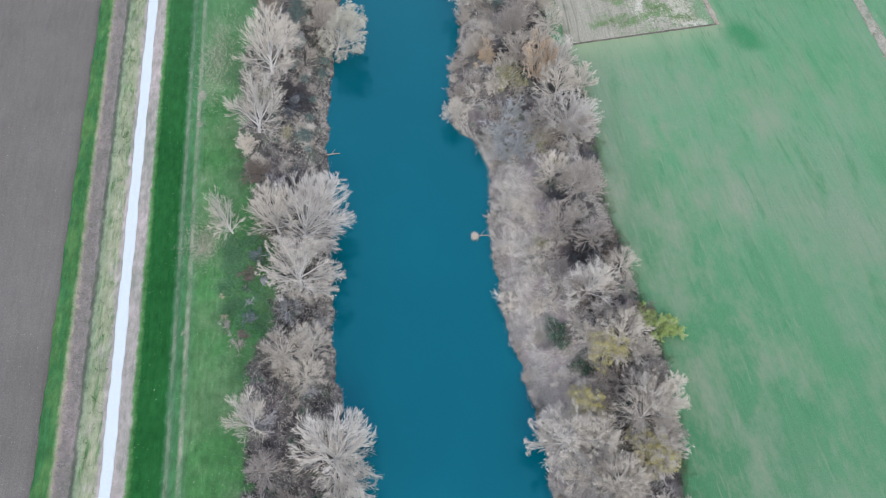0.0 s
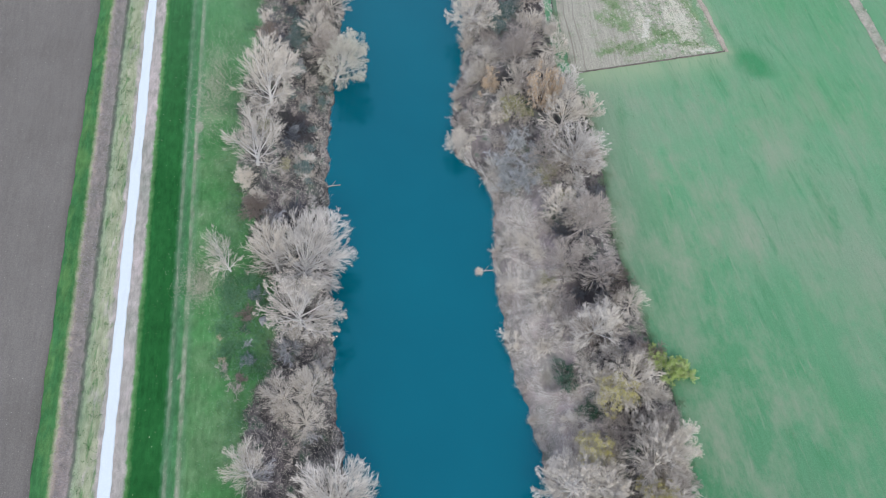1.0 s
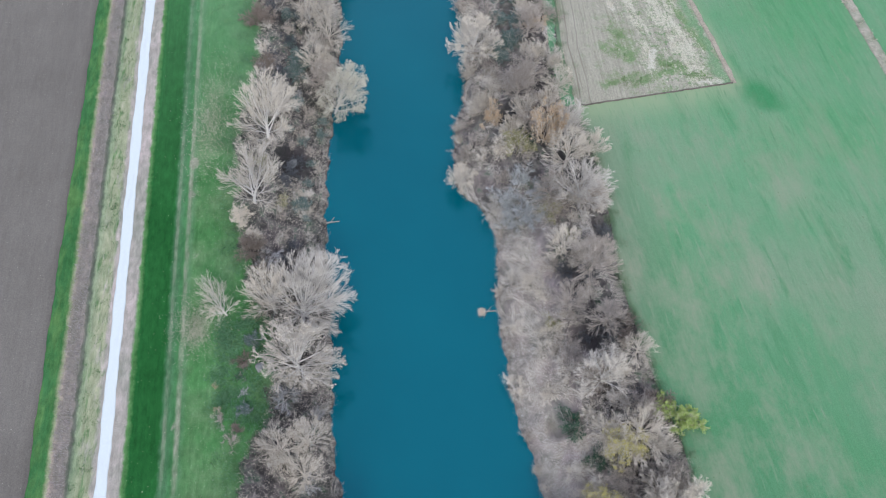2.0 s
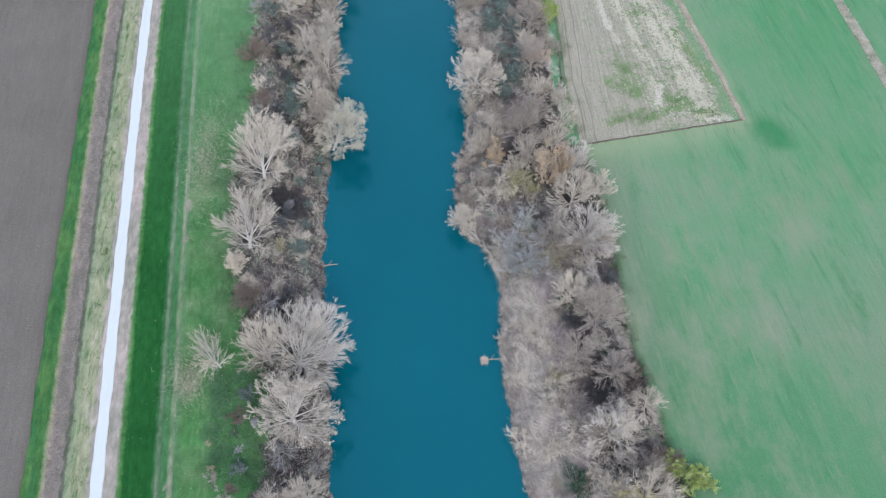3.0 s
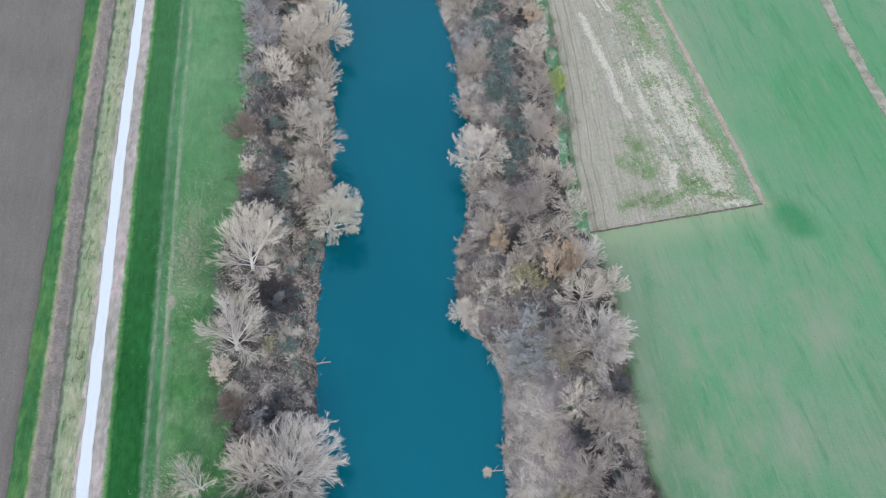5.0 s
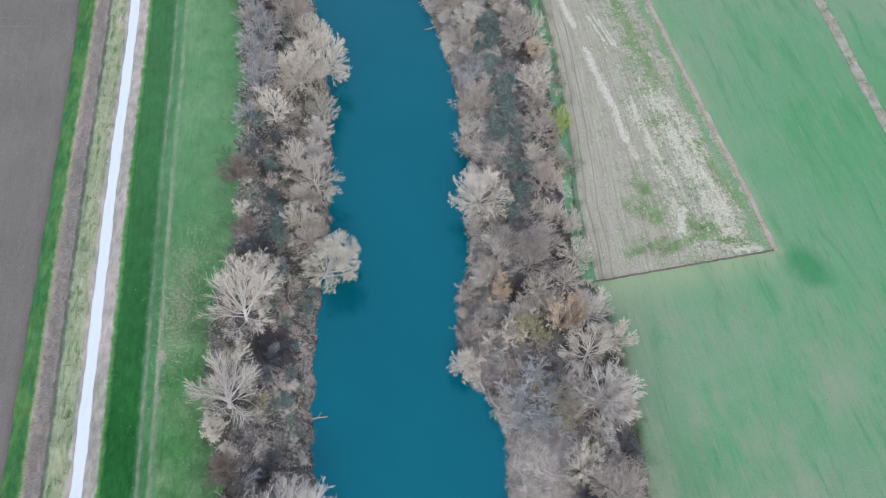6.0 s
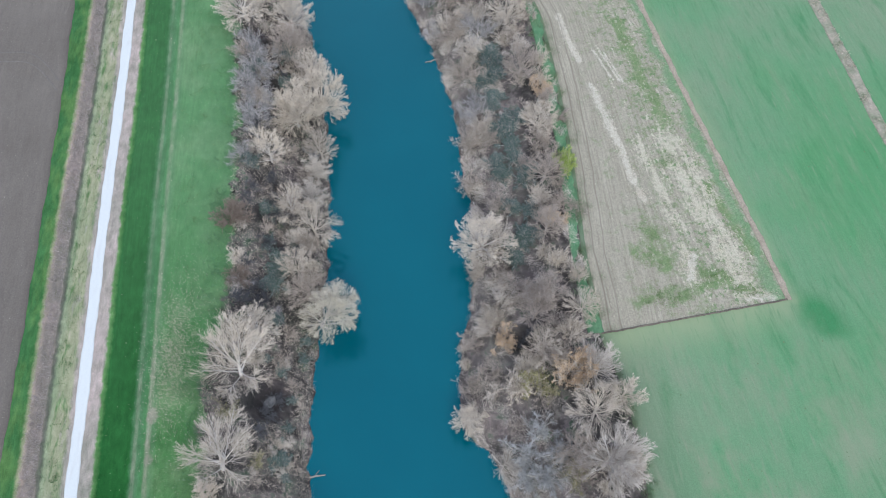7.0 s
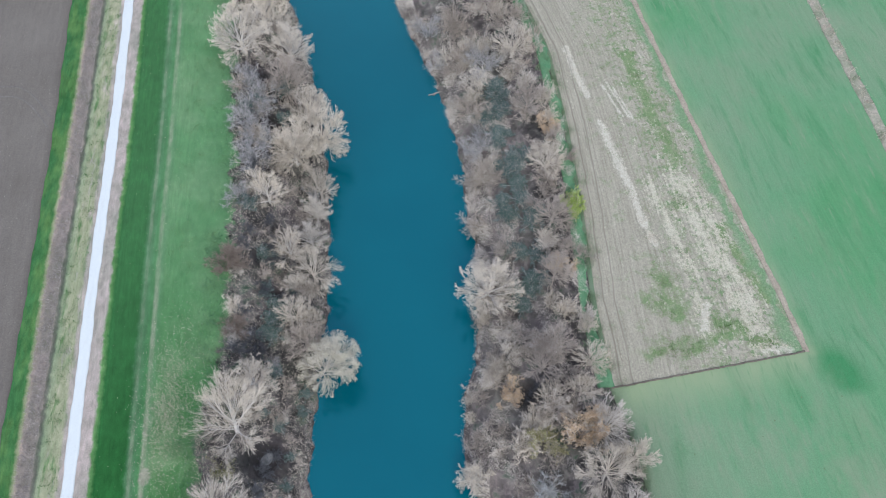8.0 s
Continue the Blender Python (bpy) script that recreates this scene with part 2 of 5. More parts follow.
    nt.links.new(pos, sep.inputs[0])
    nt.links.new(attribute(nt, "road_offset"), along.inputs[0])
    nt.links.new(maths(nt, "MULTIPLY", sep.outputs[1], 0.05), along.inputs[1])
    c = mix(nt, 1.0, c, ramp(nt, noise_tex(nt, 2.6, 4, 0.65, along.outputs[0]), [(0.3, (0.90, 0.905, 0.90)), (0.7, (1.10, 1.085, 1.09))]), "MULTIPLY")
    flower = maths(nt, "MULTIPLY", ramp(nt, fac, [(at(2.8), (0, 0, 0)), (at(3.5), (1, 1, 1)), (at(8.5), (1, 1, 1)), (at(14), (0.5, 0.5, 0.5))]), ramp(nt, noise_tex(nt, 4.2, 0, 0.4, pos), grey(0.83, 0.87)))
    c = mix(nt, flower, c, (0.46, 0.48, 0.33))
    finish(nt, b, c, 0.95, 0.1)
    bump(nt, b, maths(nt, "ADD", fine, mid), 0.8, 0.12)
    return m


def plough_material():
    m, nt, b = material("ploughed_soil")
    pos = position(nt)
    big = noise_tex(nt, 0.045, 5, 0.6, pos)
    rows = noise_tex(nt, 1.5, 4, 0.6, position(nt, (1.0, 0.12, 1), radians(-3)))
    clod = noise_tex(nt, 5.5, 4, 0.7, pos)
    c = ramp(nt, big, [(0.3, (0.121, 0.110, 0.097)), (0.7, (0.156, 0.143, 0.127))])
    c = mix(nt, 1.0, c, ramp(nt, rows, [(0.3, (0.93, 0.93, 0.93)), (0.7, (1.07, 1.07, 1.07))]), "MULTIPLY")
    c = mix(nt, 1.0, c, ramp(nt, clod, [(0.25, (0.7, 0.7, 0.7)), (0.72, (1.2, 1.2, 1.2))]), "MULTIPLY")
    c = mix(nt, ramp(nt, noise_tex(nt, 4.0, 1, 0.4, pos), grey(0.74, 0.8)), c, (0.3, 0.29, 0.25))
    finish(nt, b, c, 1.0, 0.1)
    bump(nt, b, maths(nt, "ADD", clod, rows), 0.9, 0.12)
    return m


def pale_edge(nt, near, big):
    """Thin, poor growth beside the northern thicket; richer growth to the south."""
    sep = nt.nodes.new("ShaderNodeSeparateXYZ")
    nt.links.new(position(nt), sep.inputs[0])
    north = ramp(nt, maths(nt, "MULTIPLY", sep.outputs[1], 0.01), [(0.28, (0, 0, 0)), (0.5, (1, 1, 1))])
    beside = ramp(nt, maths(nt, "ADD", maths(nt, "MULTIPLY", near, 0.05), maths(nt, "MULTIPLY", big, 0.5)), [(0.30, (0.75, 0.75, 0.75)), (0.8, (0, 0, 0))])
    return maths(nt, "MULTIPLY", north, beside)


def crop_material():
    m, nt, b = material("young_crop")
    pos = position(nt)
    big = noise_tex(nt, 0.03, 5, 0.55, pos)
    streak = noise_tex(nt, 0.34, 6, 0.66, position(nt, (1.0, 0.16, 1), radians(-9)), 0.4)
    streak2 = noise_tex(nt, 1.6, 3, 0.6, position(nt, (1.0, 0.05, 1), radians(-9)))
    fine = noise_tex(nt, 6.0, 3, 0.6, pos)
    c = ramp(nt, big, [(0.32, (0.084, 0.236, 0.106)), (0.5, (0.118, 0.245, 0.132)), (0.68, (0.182, 0.246, 0.162))])
    c = mix(nt, ramp(nt, streak, [(0.5, (0, 0, 0)), (0.8, (0.55, 0.55, 0.55))]), c, (0.178, 0.228, 0.148))
    c = mix(nt, ramp(nt, streak, [(0.28, (0.7, 0.7, 0.7)), (0.46, (0, 0, 0))]), c, (0.052, 0.185, 0.078))
    near = attribute(nt, "edge_distance")
    c = mix(nt, pale_edge(nt, near, big), c, (0.160, 0.202, 0.140))
    c = mix(nt, ramp(nt, maths(nt, "MULTIPLY", attribute(nt, "rich_patch"), maths(nt, "ADD", streak, 0.5)), [(0.15, (0, 0, 0)), (0.7, (1, 1, 1))]), c, (0.052, 0.190, 0.080))
    sep = nt.nodes.new("ShaderNodeSeparateXYZ")
    nt.links.new(pos, sep.inputs[0])
    south = ramp(nt, maths(nt, "ADD", maths(nt, "MULTIPLY", sep.outputs[1], 0.01), maths(nt, "MULTIPLY", streak, 0.2)), [(0.22, (0.8, 0.8, 0.8)), (0.80, (0, 0, 0))])
    beside = ramp(nt, maths(nt, "MULTIPLY", near, 0.025), [(0.12, (1, 1, 1)), (0.6, (0.6, 0.6, 0.6))])
    c = mix(nt, maths(nt, "MULTIPLY", south, beside), c, (0.054, 0.165, 0.076))
    c = mix(nt, 1.0, c, ramp(nt, streak2, [(0.3, (0.95, 0.96, 0.955)), (0.7, (1.05, 1.035, 1.045))]), "MULTIPLY")
    c = mix(nt, 1.0, c, ramp(nt, fine, [(0.25, (0.74, 0.75, 0.75)), (0.75, (1.04, 1.04, 1.05))]), "MULTIPLY")
    bare = maths(nt, "MULTIPLY", ramp(nt, noise_tex(nt, 0.11, 6, 0.7, position(nt, (1, 0.5, 1), radians(-9))), [(0.46, (0, 0, 0)), (0.68, (0.75, 0.75, 0.75))]), ramp(nt, maths(nt, "MULTIPLY", near, 0.025), [(0.2, (1, 1, 1)), (1.0, (0.55, 0.55, 0.55))]))
    bare = maths(nt, "MULTIPLY", bare, ramp(nt, maths(nt, "MULTIPLY", sep.outputs[1], 0.01), [(0.78, (1, 1, 1)), (1.0, (0.3, 0.3, 0.3))]))
    c = mix(nt, bare, c, (0.215, 0.225, 0.165))
    c = mix(nt, ramp(nt, noise_tex(nt, 1.8, 1, 0.4, pos), grey(0.75, 0.8)), c, (0.10, 0.15, 0.08))
    c = mix(nt, maths(nt, "MULTIPLY", attribute(nt, "headland"), ramp(nt, streak, [(0.3, (0.55, 0.55, 0.55)), (0.6, (1, 1, 1))])), c, (0.205, 0.262, 0.158))
    dashes = noise_tex(nt, 1.5, 3, 0.6, position(nt, (1.0, 0.13, 1), radians(-9)))
    tufts = noise_tex(nt, 0.05, 4, 0.6, pos)
    c = mix(nt, maths(nt, "MULTIPLY", ramp(nt, dashes, [(0.55, (0, 0, 0)), (0.70, (0.55, 0.55, 0.55))]), ramp(nt, tufts, grey(0.38, 0.62))), c, (0.070, 0.165, 0.082))
    c = mix(nt, maths(nt, "MULTIPLY", ramp(nt, dashes, [(0.30, (0.5, 0.5, 0.5)), (0.42, (0, 0, 0))]), ramp(nt, tufts, [(0.38, (1, 1, 1)), (0.62, (0, 0, 0))])), c, (0.190, 0.225, 0.158))
    finish(nt, b, c, 0.95, 0.1)
    bump(nt, b, maths(nt, "ADD", fine, streak2), 0.5, 0.08)
    return m


def fallow_material():
    m, nt, b = material("fallow_stubble")
    pos = position(nt)
    across = attribute(nt, "across")
    wob = maths(nt, "MULTIPLY", maths(nt, "SUBTRACT", noise_tex(nt, 0.2, 4, 0.6, pos), 0.5), 0.25)
    a = maths(nt, "ADD", across, wob)
    comb = nt.nodes.new("ShaderNodeCombineXYZ")
    sep = nt.nodes.new("ShaderNodeSeparateXYZ")
    nt.links.new(pos, sep.inputs[0])
    nt.links.new(maths(nt, "MULTIPLY", across, 50), comb.inputs[0])
    nt.links.new(maths(nt, "MULTIPLY", sep.outputs[1], 0.30), comb.inputs[1])
    rows = noise_tex(nt, 0.62, 6, 0.72, comb.outputs[0], 0.5)
    comb2 = nt.nodes.new("ShaderNodeCombineXYZ")
    nt.links.new(maths(nt, "MULTIPLY", across, 28), comb2.inputs[0])
    nt.links.new(maths(nt, "MULTIPLY", sep.outputs[1], 0.04), comb2.inputs[1])
    rut = noise_tex(nt, 2.2, 3, 0.6, comb2.outputs[0])
    blot = noise_tex(nt, 1.7, 5, 0.7, pos)
    fine = noise_tex(nt, 4.5, 4, 0.7, pos)
    c = ramp(nt, rut, [(0.3, (0.232, 0.219, 0.172)), (0.7, (0.328, 0.312, 0.252))])
    open_side = ramp(nt, a, grey(0.36, 0.62))
    patchy = maths(nt, "ADD", maths(nt, "MULTIPLY", noise_tex(nt, 0.42, 6, 0.75, pos), 0.85), maths(nt, "ADD", maths(nt, "MULTIPLY", attribute(nt, "weed_band"), 0.17), maths(nt, "MULTIPLY", open_side, 0.05)))
    green = maths(nt, "MULTIPLY", ramp(nt, patchy, grey(0.46, 0.63)), ramp(nt, a, [(0.08, (0, 0, 0)), (0.2, (1, 1, 1))]))
    c = mix(nt, maths(nt, "MULTIPLY", green, 0.85), c, mix(nt, blot, (0.19, 0.235, 0.12), (0.085, 0.175, 0.065)))
    mottle = maths(nt, "ADD", maths(nt, "MULTIPLY", rows, 0.46), maths(nt, "MULTIPLY", blot, 0.52))
    clump = maths(nt, "MULTIPLY", ramp(nt, noise_tex(nt, 0.95, 5, 0.75, pos), grey(0.52, 0.60)), open_side)
    c = mix(nt, maths(nt, "MULTIPLY", clump, 0.8), c, (0.115, 0.190, 0.085))
    straw = ramp(nt, maths(nt, "ADD", mottle, maths(nt, "ADD", maths(nt, "MULTIPLY", attribute(nt, "straw_band"), 0.11), maths(nt, "MULTIPLY", open_side, 0.035))), grey(0.565, 0.635))
    c = mix(nt, maths(nt, "MULTIPLY", straw, 0.82), c, (0.425, 0.408, 0.325))
    raked = ramp(nt, maths(nt, "ADD", attribute(nt, "straw_line"), maths(nt, "MULTIPLY", maths(nt, "SUBTRACT", mottle, 0.5), 4.2)), [(0.36, (0, 0, 0)), (0.8, (0.82, 0.82, 0.82))])
    c = mix(nt, raked, c, (0.445, 0.426, 0.358))
    c = mix(nt, ramp(nt, a, [(0.89, (0, 0, 0)), (0.94, (0.75, 0.75, 0.75)), (0.97, (0.85, 0.85, 0.85)), (0.985, (0.2, 0.2, 0.2))]), c, mix(nt, blot, (0.10, 0.20, 0.10), (0.16, 0.26, 0.14)))
    lane = maths(nt, "ADD", attribute(nt, "edge_distance"), maths(nt, "MULTIPLY", maths(nt, "SUBTRACT", noise_tex(nt, 0.12, 3, 0.5, pos), 0.5), 1.2))
    ruts = ramp(nt, maths(nt, "MULTIPLY", lane, 0.1), [(0.0, (0, 0, 0)), (0.115, (0, 0, 0)), (0.135, (1, 1, 1)), (0.155, (0, 0, 0)), (0.29, (0, 0, 0)), (0.31, (0.8, 0.8, 0.8)), (0.33, (0, 0, 0))])
    c = mix(nt, maths(nt, "MULTIPLY", ruts, ramp(nt, fine, grey(0.25, 0.6))), c, (0.150, 0.135, 0.112))
    c = mix(nt, 1.0, c, ramp(nt, fine, [(0.25, (0.65, 0.65, 0.65)), (0.75, (1.25, 1.25, 1.25))]), "MULTIPLY")
    finish(nt, b, c, 1.0, 0.1)
    bump(nt, b, maths(nt, "ADD", fine, rut), 0.9, 0.12)
    return m


def gravel_material():
    m, nt, b = material("white_gravel")
    pos = position(nt)
    f = noise_tex(nt, 9.0, 4, 0.7, pos)
    g = noise_tex(nt, 0.7, 5, 0.6, position(nt, (1.5, 0.25, 1)))
    c = ramp(nt, f, [(0.3, (0.43, 0.47, 0.478)), (0.7, (0.53, 0.565, 0.568))])
    c = mix(nt, ramp(nt, g, [(0.55, (0, 0, 0)), (0.8, (0.6, 0.6, 0.6))]), c, (0.42, 0.43, 0.43))
    finish(nt, b, c, 0.95, 0.2)
    bump(nt, b, f, 0.6, 0.04)
    return m


def earth_material(name, dark, light):
    m, nt, b = material(name)
    pos = position(nt)
    f = noise_tex(nt, 3.5, 5, 0.7, pos)
    g = noise_tex(nt, 0.4, 4, 0.6, pos)
    c = mix(nt, 1.0, ramp(nt, g, [(0.3, dark), (0.7, light)]), ramp(nt, f, [(0.25, (0.65, 0.65, 0.65)), (0.75, (1.25, 1.25, 1.25))]), "MULTIPLY")
    finish(nt, b, c, 1.0, 0.1)
    bump(nt, b, f, 0.8, 0.1)
    return m


def water_material():
    m, nt, b = material("teal_river_water")
    pos = position(nt)
    big = noise_tex(nt, 0.035, 3, 0.5, pos)
    c = ramp(nt, big, [(0.3, (0.0014, 0.062, 0.085)), (0.7, (0.0024, 0.075, 0.099))])
    finish(nt, b, c, 0.09, 0.5)
    b.inputs["IOR"].default_value = 1.6
    b.inputs["Specular Tint"].default_value = (0.22, 0.80, 1.0, 1.0)
    bump(nt, b, maths(nt, "ADD", noise_tex(nt, 0.9, 3, 0.5, pos), maths(nt, "MULTIPLY", noise_tex(nt, 4.0, 3, 0.5, pos), 0.25)), 0.12, 0.1)
    return m


def plant_material(name, dark, light, rough=0.85, spread=0.16, island=0.55, broad=1.3):
    """Bark, twigs or leaves: every twig and every plant takes its own shade."""
    m, nt, b = material(name)
    g = nt.nodes.new("ShaderNodeNewGeometry")
    o = nt.nodes.new("ShaderNodeObjectInfo")
    tc = nt.nodes.new("ShaderNodeTexCoord")
    f = noise_tex(nt, broad, 5, 0.65, tc.outputs["Object"])
    v = maths(nt, "ADD", maths(nt, "MULTIPLY", g.outputs["Random Per Island"], island), maths(nt, "MULTIPLY", f, 1.05 - island))
    c = ramp(nt, v, [(0.12, dark), (0.85, light)])
    c = mix(nt, 1.0, c, ramp(nt, o.outputs["Random"], [(0.0, (1 - spread, 1 - spread, 1 - spread * 0.9)), (1.0, (1 + spread * 0.6, 1 + spread * 0.55, 1 + spread * 0.5))]), "MULTIPLY")
    finish(nt, b, c, rough, 0.25)
    bump(nt, b, noise_tex(nt, 9.0, 3, 0.6, tc.outputs["Object"]), 0.3, 0.03)
    return m


GROUND, PLOUGH, CROP, FALLOW, GRAVEL, WATER = ground_material(), plough_material(), crop_material(), fallow_material(), gravel_material(), water_material()
BROWN_EARTH = earth_material("brown_margin_earth", (0.240, 0.212, 0.165), (0.335, 0.298, 0.240))
FURROW = earth_material("furrow_earth", (0.085, 0.078, 0.066), (0.155, 0.138, 0.116))
DRY_STRIP = earth_material("dry_field_strip", (0.15, 0.18, 0.12), (0.36, 0.325, 0.275))
TRACK_EARTH = earth_material("pressed_soil", (0.132, 0.124, 0.114), (0.160, 0.150, 0.138))
STONE = earth_material("grey_boulder_stone", (0.15, 0.155, 0.155), (0.27, 0.275, 0.275))
LAWN = earth_material("lush_grass", (0.070, 0.180, 0.092), (0.135, 0.245, 0.140))
SCRAP = earth_material("white_plastic_scrap", (0.66, 0.66, 0.66), (0.80, 0.80, 0.80))
BARK = plant_material("grey_bark", (0.406, 0.384, 0.350), (0.715, 0.686, 0.641))
TWIG_GREY = plant_material("pale_grey_twigs", (0.370, 0.337, 0.293), (0.735, 0.684, 0.605))
TWIG_TAN = plant_material("tan_twigs", (0.355, 0.316, 0.262), (0.752, 0.688, 0.588), island=0.4)
TWIG_WILLOW = plant_material("straw_willow_twigs", (0.382, 0.355, 0.293), (0.685, 0.640, 0.546))
# slate scrub twigs, their colour deepened to stand for shade between the trees
TWIG_DUSK = plant_material("shade_dark_slate_twigs", (0.030, 0.033, 0.039), (0.150, 0.156, 0.168))
TWIG_MAUVE = plant_material("mauve_brown_twigs", (0.228, 0.196, 0.170), (0.560, 0.502, 0.442))
TWIG_BLUE = plant_material("blue_grey_twigs", (0.235, 0.232, 0.235), (0.510, 0.500, 0.500), island=0.35)
TWIG_ICE = plant_material("pale_blue_grey_twigs", (0.272, 0.284, 0.282), (0.540, 0.552, 0.546), island=0.4)
TWIG_RED = plant_material("red_brown_twigs", (0.120, 0.098, 0.084), (0.285, 0.238, 0.200))
LEAF_CREAM = plant_material("cream_dry_leaves", (0.431, 0.378, 0.308), (0.725, 0.660, 0.551))
LEAF_WILLOW = plant_material("pale_willow_leaves", (0.44, 0.415, 0.32), (0.72, 0.685, 0.55))
LEAF_YELLOW = plant_material("yellowing_leaves", (0.33, 0.30, 0.085), (0.60, 0.54, 0.21))
LEAF_OLIVE = plant_material("olive_dull_leaves", (0.16, 0.16, 0.065), (0.34, 0.325, 0.16))
LEAF_LIME = plant_material("lime_green_leaves", (0.24, 0.35, 0.080), (0.45, 0.55, 0.18), island=0.4)
LEAF_GREEN = plant_material("dark_green_leaves", (0.018, 0.060, 0.038), (0.062, 0.135, 0.080))
LEAF_SAGE = plant_material("sage_green_leaves", (0.050, 0.098, 0.088), (0.125, 0.180, 0.158), island=0.4)
LEAF_ORANGE = plant_material("orange_brown_leaves", (0.42, 0.30, 0.19), (0.68, 0.53, 0.37), island=0.35)
GRASS_BLADE = plant_material("grass_blades", (0.025, 0.09, 0.028), (0.085, 0.18, 0.06))
EDGE_BLADE = plant_material("field_edge_blades", (0.10, 0.175, 0.095), (0.20, 0.265, 0.155))
MEADOW_BLADE = plant_material("meadow_blades", (0.06, 0.15, 0.06), (0.16, 0.25, 0.115))
WEED_BLADE = plant_material("weed_leaves", (0.08, 0.17, 0.05), (0.18, 0.29, 0.10))
BRAMBLE = plant_material("bramble_leaves", (0.060, 0.172, 0.086), (0.145, 0.270, 0.148))
DRIFT = plant_material("wet_weathered_wood", (0.14, 0.13, 0.115), (0.33, 0.31, 0.28))
BRUSH = plant_material("pale_bank_brush", (0.391, 0.362, 0.327), (0.728, 0.680, 0.620), island=0.25, broad=0.4)
STRAW_BLADE = plant_material("dry_straw_blades", (0.34, 0.30, 0.24), (0.66, 0.60, 0.50), island=0.35)
REED_BLADE = plant_material("grey_reed_blades", (0.249, 0.225, 0.219), (0.429, 0.390, 0.378))


# ---------- mesh helpers ----------
def mesh_from(name, verts, faces, mat, smooth_faces=False):
    me = bpy.data.meshes.new(name)
    me.from_pydata([tuple(v) for v in verts], [], [tuple(int(i) for i in f) for f in faces])
    me.materials.append(mat)
    if smooth_faces:
        me.polygons.foreach_set("use_smooth", [True] * len(me.polygons))
    me.update()
    return me


def grid_faces(rows, cols):
    i = np.arange((rows - 1) * (cols - 1))
    r, c = i // (cols - 1), i % (cols - 1)
    a = r * cols + c
    return np.stack([a, a + 1, a + cols + 1, a + cols], 1)


def attach(me, name, values):
    me.attributes.new(name, "FLOAT", "POINT").data.foreach_set("value", np.asarray(values, np.float32).ravel())


def lines(lo, hi, step, far):
    """Grid lines: close together from lo to hi, then wider and wider out to far."""
    mid = list(np.arange(lo, hi + step / 2, step))
    out, d = [], step
    p = hi
    while p < far:
        d *= 1.35
        p += d
        out.append(p)
    back = [lo - (q - hi) for q in out]
    return np.array(back[::-1] + mid + out)


def part(name, me, parent, label=""):
    ob = new(name, me)
    ob.parent = parent
    return tagged(ob, label)


def thing(name, x, y, z, label, category, group="", turn=0.0, scale=1.0):
    ob = new(name)
    ob.matrix_world = pose(x, y, z, 0, 0, turn) @ Matrix.Diagonal((scale, scale, scale, 1))
    ob.empty_display_size = 0.3
    return tagged(ob, label, category, group)


# ---------- the ground sheet ----------
def build_ground():
    xs, ys = lines(-84, 112, 0.62, 2600), lines(-8, 192, 0.62, 2600)
    X, Y = np.meshgrid(xs, ys)
    # farther off the land lies level with the fields
    Z = land(X, Y)
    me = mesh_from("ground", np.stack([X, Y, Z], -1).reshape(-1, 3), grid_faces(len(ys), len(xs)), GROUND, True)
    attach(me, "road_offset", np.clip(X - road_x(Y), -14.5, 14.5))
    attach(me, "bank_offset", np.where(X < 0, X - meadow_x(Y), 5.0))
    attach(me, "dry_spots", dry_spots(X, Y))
    attach(me, "hollow_shade_mask", hollow_shade(X, Y))
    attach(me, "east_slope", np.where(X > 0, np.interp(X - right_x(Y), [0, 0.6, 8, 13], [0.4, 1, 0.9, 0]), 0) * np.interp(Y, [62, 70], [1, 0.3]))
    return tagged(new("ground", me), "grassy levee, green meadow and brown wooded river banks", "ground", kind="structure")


def sheet(name, y_lines, left, right, n, lift, mat, label, category, span=None):
    """A field or road laid on the ground between two curves, with its own edge down to the ground."""
    Y = np.asarray(y_lines, float)
    t = np.asarray(n, float) if hasattr(n, "__len__") else np.linspace(0, 1, n)
    X = left(Y)[:, None] * (1 - t) + right(Y)[:, None] * t
    YY = np.repeat(Y[:, None], len(t), 1)
    Z = np.maximum(land(X, YY), -0.2) + lift
    # skirt on both sides
    X = np.concatenate([X[:, :1], X, X[:, -1:]], 1)
    YY = np.concatenate([YY[:, :1], YY, YY[:, -1:]], 1)
    Z = np.concatenate([Z[:, :1] - lift - 0.12, Z, Z[:, -1:] - lift - 0.12], 1)
    me = mesh_from(name, np.stack([X, YY, Z], -1).reshape(-1, 3), grid_faces(len(Y), X.shape[1]), mat, True)
    T = np.concatenate([t[:1], t, t[-1:]])
    attach(me, "across", np.clip((X - left(Y)[:, None]) / (span(YY) if span else (right(Y) - left(Y))[:, None] + 1e-6), 0, 1))
    attach(me, "edge_distance", np.clip(X - left(Y)[:, None], 0, 40))
    ridge = PLOT_S + (X - 31) * 0.157 - YY
    attach(me, "headland", np.where((X > 30) & (ridge > -0.5), np.exp(-(ridge / 4.2) ** 2), 0) * np.interp(X, [30, 34, 60, 65], [0, 1, 1, 0]) + np.exp(-np.abs(X - plot_right(YY) - 1.2) / 0.8) * (YY > PLOT_E - 1) * 0.7)
    attach(me, "rich_patch", np.exp(-((X - 67.2 - 0.35 * (89.0 - YY)) ** 2 / 14 + (YY - 89.8) ** 2 / 22)) * np.interp(YY, [85.6, 86.8], [0.35, 0.9]))
    return tagged(new(name, me), label, category, kind="structure")


build_ground()
FAR_Y = lines(-8, 192, 0.8, 2500)
ROAD_Y = lines(-8, 192, 0.5, 2500)


